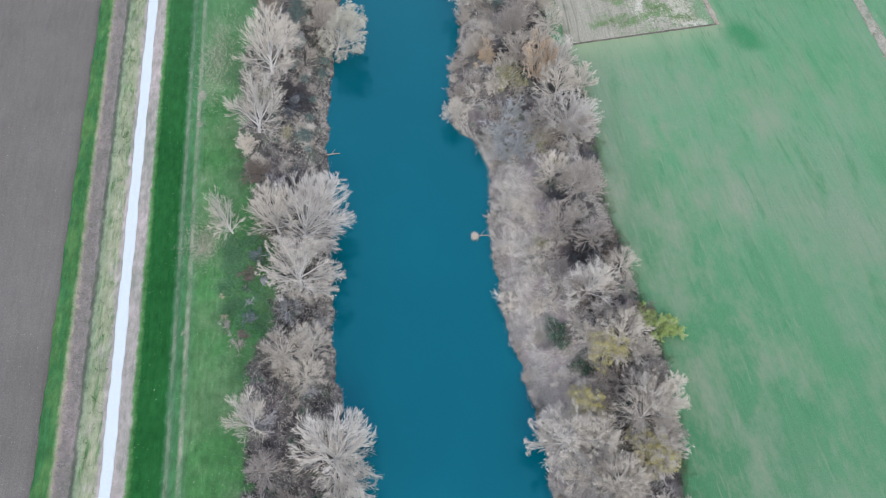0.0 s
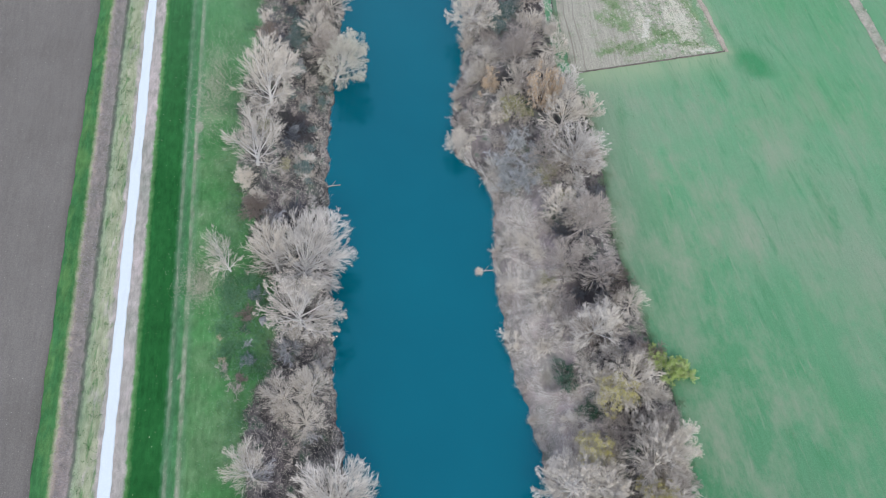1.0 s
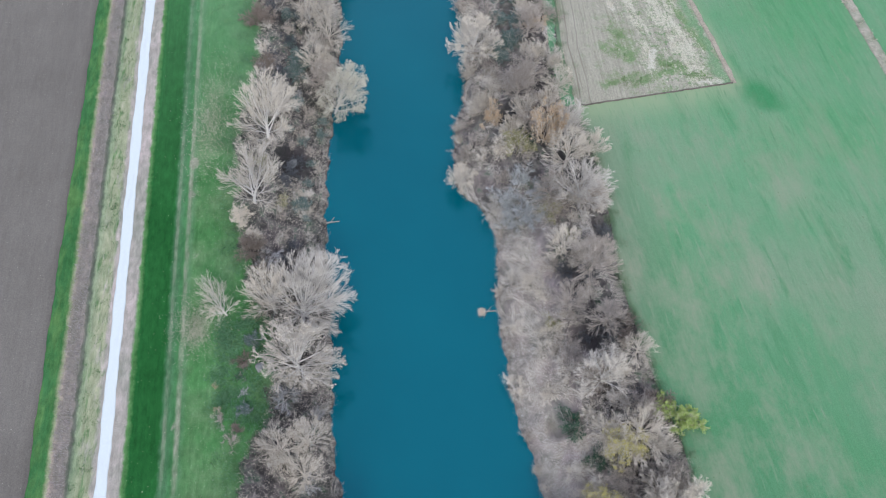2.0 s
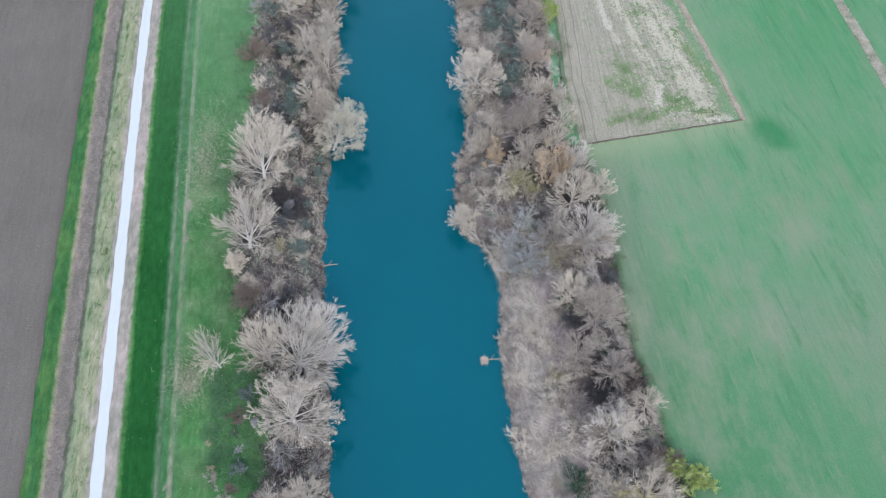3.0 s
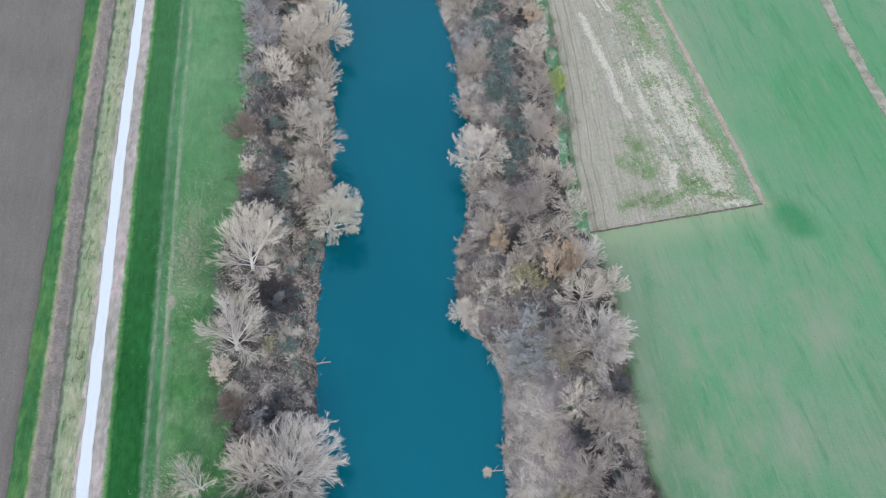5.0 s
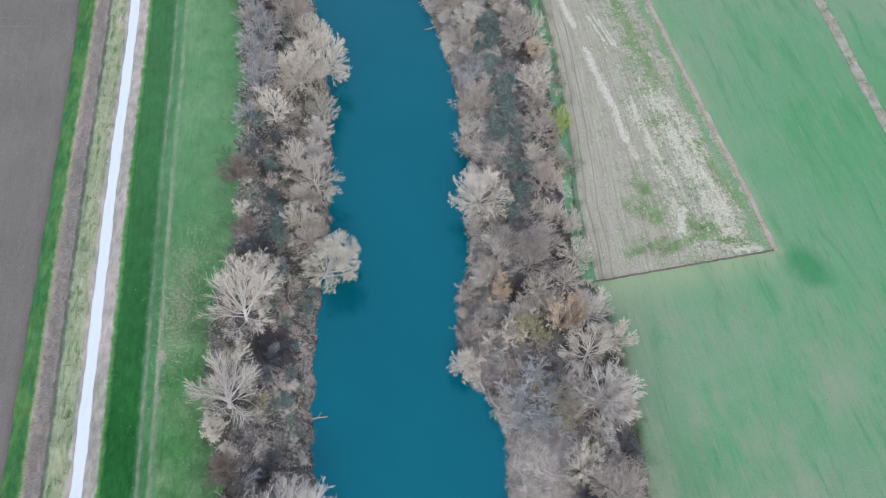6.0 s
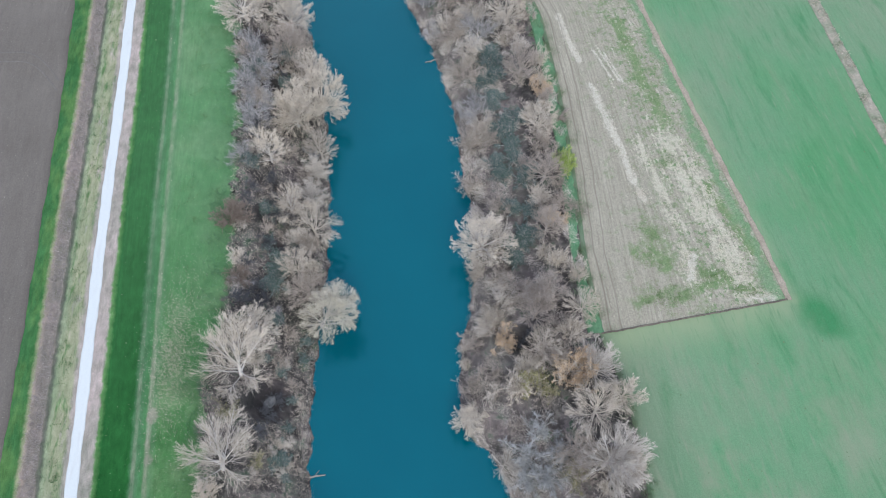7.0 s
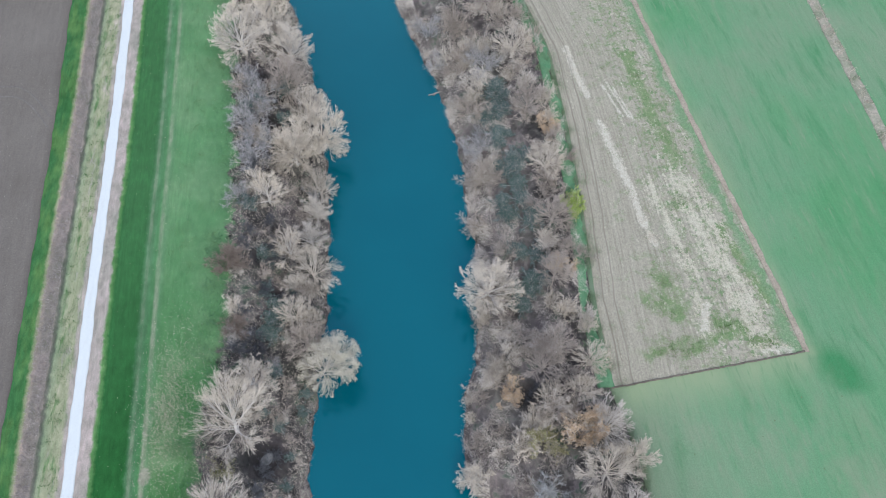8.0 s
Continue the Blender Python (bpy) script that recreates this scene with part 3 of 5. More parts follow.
def wavy(f, a, seed, k=1.0):
    return lambda y: f(y) + a * (np.sin(np.asarray(y) * 1.3 * k + seed) * 0.5 + np.sin(np.asarray(y) * 0.47 * k + 2.1 * seed) * 0.8 + np.sin(np.asarray(y) * 3.1 * k + seed * 3.3) * 0.3)


sheet("ploughed_field", FAR_Y, lambda y: np.asarray(y) * 0 - 2550, wavy(plough_x, 0.12, 1), np.concatenate([[0, 0.5, 0.8, 0.9, 0.95], np.linspace(0.96, 1, 60)]), 0.06, PLOUGH,
      "grey-brown ploughed field with bare furrowed soil", "field")
sheet("gravel_road", ROAD_Y, wavy(lambda y: road_x(y) - 1.08, 0.08, 2, 0.8), wavy(lambda y: road_x(y) + 0.66, 0.08, 4, 0.8), 8, 0.045, GRAVEL,
      "narrow white gravel road along the grassy levee crest", "road")
sheet("crop_field", FAR_Y, field_x, lambda y: np.asarray(y) * 0 + 2550, np.concatenate([np.linspace(0, 0.04, 120), [0.05, 0.07, 0.1, 0.2, 0.5, 1]]), 0.05, CROP,
      "soft green field of young crop with faint sowing streaks", "field")
PLOT_Y = np.concatenate([np.linspace(PLOT_S, 205, 230), [230, 300, 400]])


def plot_left(y):
    return field_x(y) + 0.75


def plot_end(y):
    """The right edge; the plot's lower edge runs slightly askew, so the first rows are short."""
    y = np.asarray(y, float)
    return np.where(y < PLOT_E, plot_left(PLOT_S) + (y - PLOT_S) / (PLOT_E - PLOT_S) * (61.9 - plot_left(PLOT_S)), plot_right(y))


STRAW_LINES = (((32.2, 155.7), (33.2, 149.5), (34.6, 144.3), 0.85), ((36.2, 137.9), (37.7, 131.7), (39.4, 124.4), (40.3, 119.1), (40.8, 116.3), 0.95), ((41.3, 114.5), (42.0, 112.7), 0.9), ((37.9, 146.4), (40.5, 139.2), 0.32), ((38.8, 146.9), (41.8, 138.8), 0.28), ((39.7, 146.1), (42.6, 138.4), 0.28), ((48.4, 101.4), (47.0, 97.2), 0.8), ((56.3, 93.7), (60.4, 93.4), 0.7))
STRAW_BANDS = (((42.8, 125.0), (44.7, 118.0), (45.7, 110.8), (47.2, 106.7), 1.3), ((47.7, 126.1), (49.6, 116.6), (51.5, 108.3), 1.9), ((50.6, 124.7), (52.1, 116.6), (53.7, 111.7), 1.3), ((52.0, 111.2), (54.6, 104.2), (56.1, 100.3), (56.6, 96.0), 1.4), ((54.7, 94.0), (60.4, 94.0), 1.0), ((46.6, 103.4), (47.3, 96.9), 1.5), ((52.7, 104.8), (54.3, 96.6), 1.3))
WEED_BANDS = (((43.4, 153.9), (44.9, 144.8), (46.8, 136.2), (48.5, 128.7), 1.3), ((41.5, 107.5), (42.4, 104.1), (43.1, 100.2), 2.0), ((38.7, 102.5), (41.8, 100.8), 1.6), ((37.2, 93.0), (40.7, 94.5), (44.3, 95.9), 1.3), ((43.3, 93.3), (51.6, 97.2), 1.2), ((49.5, 98.4), (53.5, 97.2), 1.3), ((53.4, 115.3), (55.7, 109.3), (58.4, 101.9), 0.8), ((47.5, 122.3), (48.5, 119.1), 0.7), ((55.0, 95.5), (56.8, 95.0), 1.0))


def near_bands(bands, x, y):
    """1 on the middle lines of the bands, falling to 0 beside them."""
    v = np.zeros(np.shape(x))
    for *pts, w in bands:
        for (ax, ay), (bx, by) in zip(pts, pts[1:]):
            t = np.clip(((x - ax) * (bx - ax) + (y - ay) * (by - ay)) / ((bx - ax) ** 2 + (by - ay) ** 2), 0, 1)
            v = np.maximum(v, np.exp(-((x - ax - t * (bx - ax)) ** 2 + (y - ay - t * (by - ay)) ** 2) / (w * w)))
    return v


def along_bands(bands, rng, n):
    x, y = np.zeros(n), np.zeros(n)
    for i in range(n):
        *pts, w = bands[rng.integers(len(bands))]
        k, t = rng.integers(len(pts) - 1), rng.random()
        x[i] = pts[k][0] * (1 - t) + pts[k + 1][0] * t + rng.normal(0, 0.5 * w)
        y[i] = pts[k][1] * (1 - t) + pts[k + 1][1] * t + rng.normal(0, 0.5 * w)
    return x, y


plot = sheet("fallow_plot", PLOT_Y, plot_left, plot_end, 130, 0.10, FALLOW, "fallow plot of pale stubble with green weed patches", "field",
      span=lambda y: plot_right(np.maximum(y, PLOT_E)) - plot_left(y))
co = np.array([v.co for v in plot.data.vertices])
attach(plot.data, "straw_band", near_bands(STRAW_BANDS, co[:, 0], co[:, 1]))
attach(plot.data, "straw_line", near_bands(STRAW_LINES, co[:, 0], co[:, 1]))
attach(plot.data, "weed_band", near_bands(WEED_BANDS, co[:, 0], co[:, 1]))
sheet("earth_margin", PLOT_Y[9:], lambda y: plot_right(y) - 0.05, wavy(lambda y: plot_right(y) + 0.95, 0.12, 3, 1.7), 5, 0.13, BROWN_EARTH, "brown bare earth margin beside the crop field", "field margin")
sheet("grass_margin", PLOT_Y, lambda y: field_x(y) - 1.8, wavy(lambda y: field_x(y) + 0.1 + 1.0 * np.exp(-((np.asarray(y) - 93) / 3.0) ** 2) - 1.4 * np.exp(-((np.asarray(y) - 101.5) / 3.0) ** 2), 0.42, 5), 6, 0.14, LAWN, "strip of lush green grass along the thicket", "grass")
sheet("dry_strip", np.linspace(-8, 190, 160), wavy(lambda y: strip_x(y) - 1.1, 0.10, 6), wavy(lambda y: strip_x(y) + 1.1, 0.10, 8), 6, 0.10, DRY_STRIP, "dry weedy strip dividing the green fields", "field margin")


def furrow_ridge():
    """A low turned-up ridge of dark earth along the plot's lower end."""
    bm_v, n = [], 80
    p0, p1 = Vector((float(plot_left(PLOT_S)) - 0.5, PLOT_S - 0.1, 0.1)), Vector((62.1, PLOT_E - 0.1, 0.1))
    d = (p1 - p0).normalized()
    s = Vector((-d.y, d.x, 0))
    for i in range(n):
        c = p0.lerp(p1, i / (n - 1)) + s * (0.10 * noise.noise(Vector((i * 0.21, 0, 0))) + 0.06 * noise.noise(Vector((i * 0.9, 3, 0))))
        w, h = 0.17 + 0.07 * noise.noise(Vector((i * 0.5, 7, 0))), 0.16 + 0.06 * noise.noise(Vector((i * 0.6, 9, 0)))
        for a, b in ((-1, -0.15), (-0.5, h), (0.45, h * 0.9), (1, -0.15)):
            bm_v.append(c + s * (a * w) + Vector((0, 0, b)))
    tagged(new("earth_ridge", mesh_from("earth_ridge", bm_v, grid_faces(n, 4), FURROW, True)), "dark turned earth ridge at the end of the fallow plot", "earth ridge", kind="structure")


furrow_ridge()


def build_water():
    Y = lines(-8, 192, 2.0, 2500)
    t = np.linspace(0, 1, 24)
    X = (left_x(Y) - 3)[:, None] * (1 - t) + (right_x(Y) + 3)[:, None] * t
    me = mesh_from("water", np.stack([X, np.repeat(Y[:, None], 24, 1), np.full(X.shape, WATER_Z)], -1).reshape(-1, 3), grid_faces(len(Y), 24), WATER, True)
    return tagged(new("water", me), "calm opaque teal river between wooded banks", "river", kind="structure")


build_water()


def tractor_mark(points, width):
    """A pressed curved wheel mark on the ploughed soil."""
    P = [Vector((x, y, 0.085)) for x, y in points]
    v = []
    for i, c in enumerate(P):
        d = (P[min(i + 1, len(P) - 1)] - P[max(i - 1, 0)]).normalized()
        n = Vector((-d.y, d.x, 0)) * width
        v += [c - n - Vector((0, 0, 0.05)), c - n * 0.8, c + n * 0.8, c + n - Vector((0, 0, 0.05))]
    tagged(new("tractor_mark", mesh_from("tractor_mark", v, grid_faces(len(P), 4), TRACK_EARTH, True)), "faint curved tractor wheel mark in ploughed soil", "wheel mark", kind="structure")


for off in (0.0, 2.3):
    tractor_mark([(-62.5 - 0.02 * off - 18 * k / 24, 139.5 + off + (7.2) * math.sin(min(k / 11, 1.0) * math.pi / 2)) for k in range(25)], 0.16)

# ---------- plants ----------
def tubes(points, radii, sides):
    """Tapered tubes along many polylines at once: points (n, k, 3), radii (n, k)."""
    n, k, _ = points.shape
    tang = np.gradient(points, axis=1)
    tang /= np.linalg.norm(tang, axis=2, keepdims=True) + 1e-9
    ref = np.where(np.abs(tang[..., 2:3]) > 0.9, np.array([1.0, 0, 0]), np.array([0, 0, 1.0]))
    a = np.cross(tang, ref)
    a /= np.linalg.norm(a, axis=2, keepdims=True) + 1e-9
    b = np.cross(tang, a)
    ang = np.arange(sides) * 2 * np.pi / sides
    ring = points[:, :, None] + radii[:, :, None, None] * (a[:, :, None] * np.cos(ang)[:, None] + b[:, :, None] * np.sin(ang)[:, None])
    verts = ring.reshape(-1, 3)
    i, j, s = np.meshgrid(np.arange(n), np.arange(k - 1), np.arange(sides), indexing="ij")
    base = (i * k + j) * sides
    f = np.stack([base + s, base + (s + 1) % sides, base + sides + (s + 1) % sides, base + sides + s], -1).reshape(-1, 4)
    return verts, f


def spikes(start, end, radius):
    """Thin keeled twigs that end in a point."""
    d = end - start
    d /= np.linalg.norm(d, axis=1, keepdims=True) + 1e-9
    ref = np.where(np.abs(d[:, 2:3]) > 0.9, np.array([1.0, 0, 0]), np.array([0, 0, 1.0]))
    a = np.cross(d, ref)
    a /= np.linalg.norm(a, axis=1, keepdims=True) + 1e-9
    b = np.cross(d, a)
    r = np.asarray(radius)[:, None]
    v = np.stack([start + a * r, start + b * r * 0.8, start - a * r, end], 1).reshape(-1, 3)
    i = np.arange(len(start)) * 4
    f = np.concatenate([np.stack([i, i + 1, i + 3], 1), np.stack([i + 1, i + 2, i + 3], 1)])
    return v, f


def hairs(start, end, radius):
    """The finest twigs, one sliver each."""
    d = end - start
    a = np.cross(d, np.roll(d, 1, axis=1) + np.array([0.3, 0.1, 0.2]))
    a /= np.linalg.norm(a, axis=1, keepdims=True) + 1e-9
    r = np.asarray(radius)[:, None]
    v = np.stack([start + a * r, start - a * r, end], 1).reshape(-1, 3)
    return v, np.arange(len(v)).reshape(-1, 3)


def leaves(rng, centres, size):
    """Small folded leaves, two triangles each."""
    n = len(centres)
    a = rng.normal(size=(n, 3))
    a /= np.linalg.norm(a, axis=1, keepdims=True)
    b = np.cross(a, rng.normal(size=(n, 3)))
    b /= np.linalg.norm(b, axis=1, keepdims=True)
    c = np.cross(a, b)
    s = (size * rng.uniform(0.6, 1.4, n))[:, None]
    v = np.stack([centres - a * s, centres + b * s * 0.5 + c * s * 0.15, centres + a * s, centres - b * s * 0.5 + c * s * 0.15], 1).reshape(-1, 3)
    i = np.arange(n) * 4
    return v, np.concatenate([np.stack([i, i + 1, i + 2], 1), np.stack([i, i + 2, i + 3], 1)])


def grow(rng, start, way, length, bend, up, k):
    """Polylines of k + 1 points that wander a little and lift or droop by up."""
    n = len(start)
    pts = np.zeros((n, k + 1, 3))
    pts[:, 0] = start
    d = way / (np.linalg.norm(way, axis=1, keepdims=True) + 1e-9)
    for i in range(k):
        d = d + rng.normal(0, bend, (n, 3)) + np.array([0, 0, up])
        d /= np.linalg.norm(d, axis=1, keepdims=True)
        pts[:, i + 1] = pts[:, i] + d * (length / k)[:, None]
    return pts


def sprout(rng, pts, length, count, low, high, spread, ratio):
    """Starts, directions and lengths of count side branches on every polyline."""
    n, k, _ = pts.shape
    f = rng.uniform(low, high, (n, count)) * (k - 1)
    i = np.minimum(f.astype(int), k - 2)
    w = (f - i)[..., None]
    idx = np.arange(n)[:, None]
    p = pts[idx, i] * (1 - w) + pts[idx, i + 1] * w
    t = pts[idx, i + 1] - pts[idx, i]
    t /= np.linalg.norm(t, axis=2, keepdims=True) + 1e-9
    side = np.cross(t, rng.normal(size=t.shape))
    side /= np.linalg.norm(side, axis=2, keepdims=True) + 1e-9
    ang = rng.normal(spread, 0.18, (n, count))[..., None]
    d = t * np.cos(ang) + side * np.sin(ang)
    ln = length[:, None] * ratio * (1.12 - 0.62 * f / (k - 1)) * rng.uniform(0.7, 1.25, (n, count))
    return p.reshape(-1, 3), d.reshape(-1, 3), ln.ravel()


def outward(d, p, pull, up):
    """Directions bent away from the crown's heart and upwards or downwards."""
    away = p - np.array([0, 0, 3.4])
    away /= np.linalg.norm(away, axis=1, keepdims=True) + 1e-9
    d = d + away * pull + np.array([0, 0, up])
    return d / (np.linalg.norm(d, axis=1, keepdims=True) + 1e-9)


def rounded(v, radius, keep):
    """Draws in the tips that reach out of the crown's round outline."""
    c = np.array([0, 0, 3.6])
    d = np.linalg.norm(v - c, axis=1, keepdims=True)
    return c + (v - c) * np.where(d > radius, (radius + (d - radius) * keep) / np.maximum(d, 1e-6), 1.0)


def tree_meshes(seed, limbs=8, lift=(0.62, 1.42), trunk=2.6, dense=(11, 9, 9), up=0.05, twig_mat=None, leaf_mat=None, leaf_n=0, leaf_size=0.14, droop=0.0, fan=1.0, fine=1.0, bark=None, keep=0.45):
    """A bare crown about 5 m in radius and 10.5 m high: trunk, limbs, twigs and, on some, the last leaves."""
    rng = np.random.default_rng(seed)
    tr = grow(rng, np.array([[0, 0, -0.8]]), np.array([[rng.normal(0, 0.06), rng.normal(0, 0.06), 1.0]]), np.array([trunk + 2.4]), 0.05, 0.02, 6)
    tv, tf = tubes(tr, np.linspace(0.27, 0.12, 7)[None] * np.array([[1.4, 1.1, 1, 1, 1, 1, 0.9]]), 7)
    az = np.arange(limbs) * 2.399963 + rng.uniform(-0.35, 0.35, limbs)
    rise = (np.arange(limbs) + rng.uniform(0.1, 0.9, limbs)) / limbs
    el = lift[0] + (lift[1] - lift[0]) * rise
    f = np.clip(0.38 + 0.6 * rise + rng.uniform(-0.12, 0.06, limbs), 0.32, 1.0)
    i = np.minimum((f * 6).astype(int), 5)
    start = tr[0, i] + (tr[0, i + 1] - tr[0, i]) * (f * 6 - i)[:, None]
    way = np.stack([np.cos(az) * np.cos(el), np.sin(az) * np.cos(el), np.sin(el)], 1)
    ln = (4.3 + 1.9 * rise) * rng.uniform(0.9, 1.08, limbs)
    L1 = grow(rng, start, way, ln, 0.06, up, 7)
    p, d, l2 = sprout(rng, L1, ln, dense[0], 0.14, 0.97, 0.62 * fan, 0.54)
    l2 = np.maximum(l2, 1.5)
    L2 = grow(rng, p, outward(d, p, 0.18, 0.0), l2, 0.05, up * 0.8, 4)
    p, d, l3 = sprout(rng, L2, l2, dense[1], 0.10, 1.0, 0.50 * fan, 0.50)
    L3 = grow(rng, p, outward(d, p, 0.12, -droop), l3, 0.06, up - droop, 2)
    cv, cf = spikes(L3[:, 0], L3[:, 2] + (L3[:, 2] - L3[:, 0]) * 0.12, rng.uniform(0.012, 0.019, len(p)) * fine)
    p, d, l4 = sprout(rng, L3, l3, dense[2], 0.05, 1.0, 0.36 * fan, 0.85)
    l4 = np.maximum(l4, 0.42)
    end = p + outward(d, p, 0.35, up - droop) * l4[:, None]
    sv, sf = hairs(p, end, rng.uniform(0.008, 0.015, len(p)) * fine)
    cv, sv, p, end = (rounded(q, 4.7, keep) for q in (cv, sv, p, end))
    made = [("trunk", mesh_from("trunk", tv, tf, bark or BARK, True)),
            ("crown", None)]
    for j in range(limbs):
        a, c = tubes(L1[j:j + 1], (0.105 * np.linspace(1, 0.08, 8))[None] * (rng.uniform(0.9, 1.2) if j % 3 == 1 else rng.uniform(0.45, 0.75)), 5)
        e, g = tubes(L2[j * dense[0]:(j + 1) * dense[0]], np.linspace(0.027, 0.005, 5)[None] * rng.uniform(0.6, 1.3, (dense[0], 1)), 3)
        made.append(("limb", mesh_from("limb", rounded(np.concatenate([a, e]), 4.7, keep), np.concatenate([c, g + len(a)]), bark or BARK, True)))
    me = bpy.data.meshes.new("crown")
    me.from_pydata(np.concatenate([cv, sv]).tolist(), [], cf.tolist() + (sf + len(cv)).tolist())
    me.materials.append(twig_mat or TWIG_GREY)
    me.update()
    made[1] = ("crown", me)
    if leaf_n:
        pick = rng.integers(0, len(end), leaf_n)
        w = rng.uniform(0.55, 1.08, leaf_n)[:, None]
        v, fc = leaves(rng, p[pick] * (1 - w) + end[pick] * w + rng.normal(0, 0.05, (leaf_n, 3)), leaf_size)
        made.append(("foliage", mesh_from("foliage", v, fc, leaf_mat)))
    return made


def shrub_meshes(seed, stems=16, twig_mat=None, leaf_mat=None, leaf_n=0, leaf_size=0.12, flat=1.0, dense=(10, 15), up=0.02, bark=None):
    """A many-stemmed shrub about 2.2 m in radius."""
    rng = np.random.default_rng(seed)
    az, el = rng.uniform(0, 2 * np.pi, stems), rng.uniform(0.35, 1.45, stems)
    way = np.stack([np.cos(az) * np.cos(el), np.sin(az) * np.cos(el), np.sin(el) * flat], 1)
    start = np.stack([rng.normal(0, 0.35, stems), rng.normal(0, 0.35, stems), np.full(stems, -0.35)], 1)
    ln = rng.uniform(1.7, 3.0, stems)
    S = grow(rng, start, way, ln, 0.14, up, 4)
    sv, sf = tubes(S, np.linspace(0.04, 0.013, 5)[None] * np.ones((stems, 1)), 4)
    p, d, l2 = sprout(rng, S, ln, dense[0], 0.15, 1.0, 0.75, 0.5)
    B = grow(rng, p, d, l2, 0.2, up, 2)
    bv, bf = spikes(B[:, 0], B[:, 2], np.full(len(p), 0.018))
    p, d, l3 = sprout(rng, B, l2, dense[1], 0.1, 1.0, 0.8, 0.55)
    l3 = np.maximum(l3, 0.22)
    end = p + d * l3[:, None]
    tv, tf = hairs(p, end, rng.uniform(0.009, 0.018, len(p)))
    me = bpy.data.meshes.new("crown")
    me.from_pydata(np.concatenate([bv, tv]).tolist(), [], bf.tolist() + (tf + len(bv)).tolist())
    me.materials.append(twig_mat or TWIG_TAN)
    me.update()
    made = [("branchwork", mesh_from("branchwork", sv, sf, bark or BARK, True)), ("crown", me)]
    if leaf_n:
        pick = rng.integers(0, len(end), leaf_n)
        w = rng.uniform(0, 1.05, leaf_n)[:, None]
        v, fc = leaves(rng, p[pick] * (1 - w) + end[pick] * w + rng.normal(0, 0.05, (leaf_n, 3)), leaf_size)
        made.append(("foliage", mesh_from("foliage", v, fc, leaf_mat)))
    return made


PLANTS = {
    "spread": tree_meshes(11, 20, (0.30, 1.40), twig_mat=TWIG_GREY, dense=(9, 8, 9), trunk=1.2, fine=0.9),
    "spread_b": tree_meshes(12, 19, (0.30, 1.38), twig_mat=TWIG_GREY, up=0.04, dense=(9, 8, 9), trunk=1.6),
    "spread_c": tree_meshes(22, 26, (0.28, 1.40), twig_mat=TWIG_GREY, up=0.045, dense=(9, 8, 10), trunk=0.9, fine=0.8),
    "round": tree_meshes(13, 19, (0.25, 1.38), twig_mat=TWIG_TAN, dense=(9, 8, 9), bark=TWIG_TAN),
    "round_b": tree_meshes(14, 20, (0.25, 1.38), twig_mat=TWIG_TAN, dense=(9, 8, 9), trunk=2.0, bark=TWIG_TAN),
    "mauve": tree_meshes(15, 19, (0.25, 1.38), twig_mat=TWIG_MAUVE, dense=(9, 8, 9), bark=TWIG_MAUVE),
    "budding": tree_meshes(16, 22, (0.25, 1.38), twig_mat=TWIG_GREY, leaf_mat=LEAF_CREAM, leaf_n=6200, leaf_size=0.075, dense=(9, 8, 8), trunk=1.6),
    "budding_b": tree_meshes(17, 18, (0.3, 1.38), twig_mat=TWIG_TAN, leaf_mat=LEAF_CREAM, leaf_n=4200, leaf_size=0.08, dense=(9, 8, 8)),
    "airy": tree_meshes(18, 13, (0.36, 1.40), twig_mat=TWIG_TAN, dense=(10, 9, 9), up=0.06, trunk=1.8, fine=0.8, keep=0.8),
    "airy_b": tree_meshes(23, 13, (0.34, 1.40), twig_mat=TWIG_TAN, dense=(11, 9, 9), up=0.06, trunk=1.4, fine=0.8, keep=0.8),
    "willow": tree_meshes(19, 21, (0.2, 1.40), twig_mat=TWIG_WILLOW, leaf_mat=LEAF_WILLOW, leaf_n=12000, leaf_size=0.075, droop=0.30, trunk=2.2, dense=(9, 8, 8)),
    "yellow": tree_meshes(20, 18, (0.25, 1.38), twig_mat=TWIG_TAN, leaf_mat=LEAF_YELLOW, leaf_n=8500, leaf_size=0.085, dense=(9, 8, 9)),
}
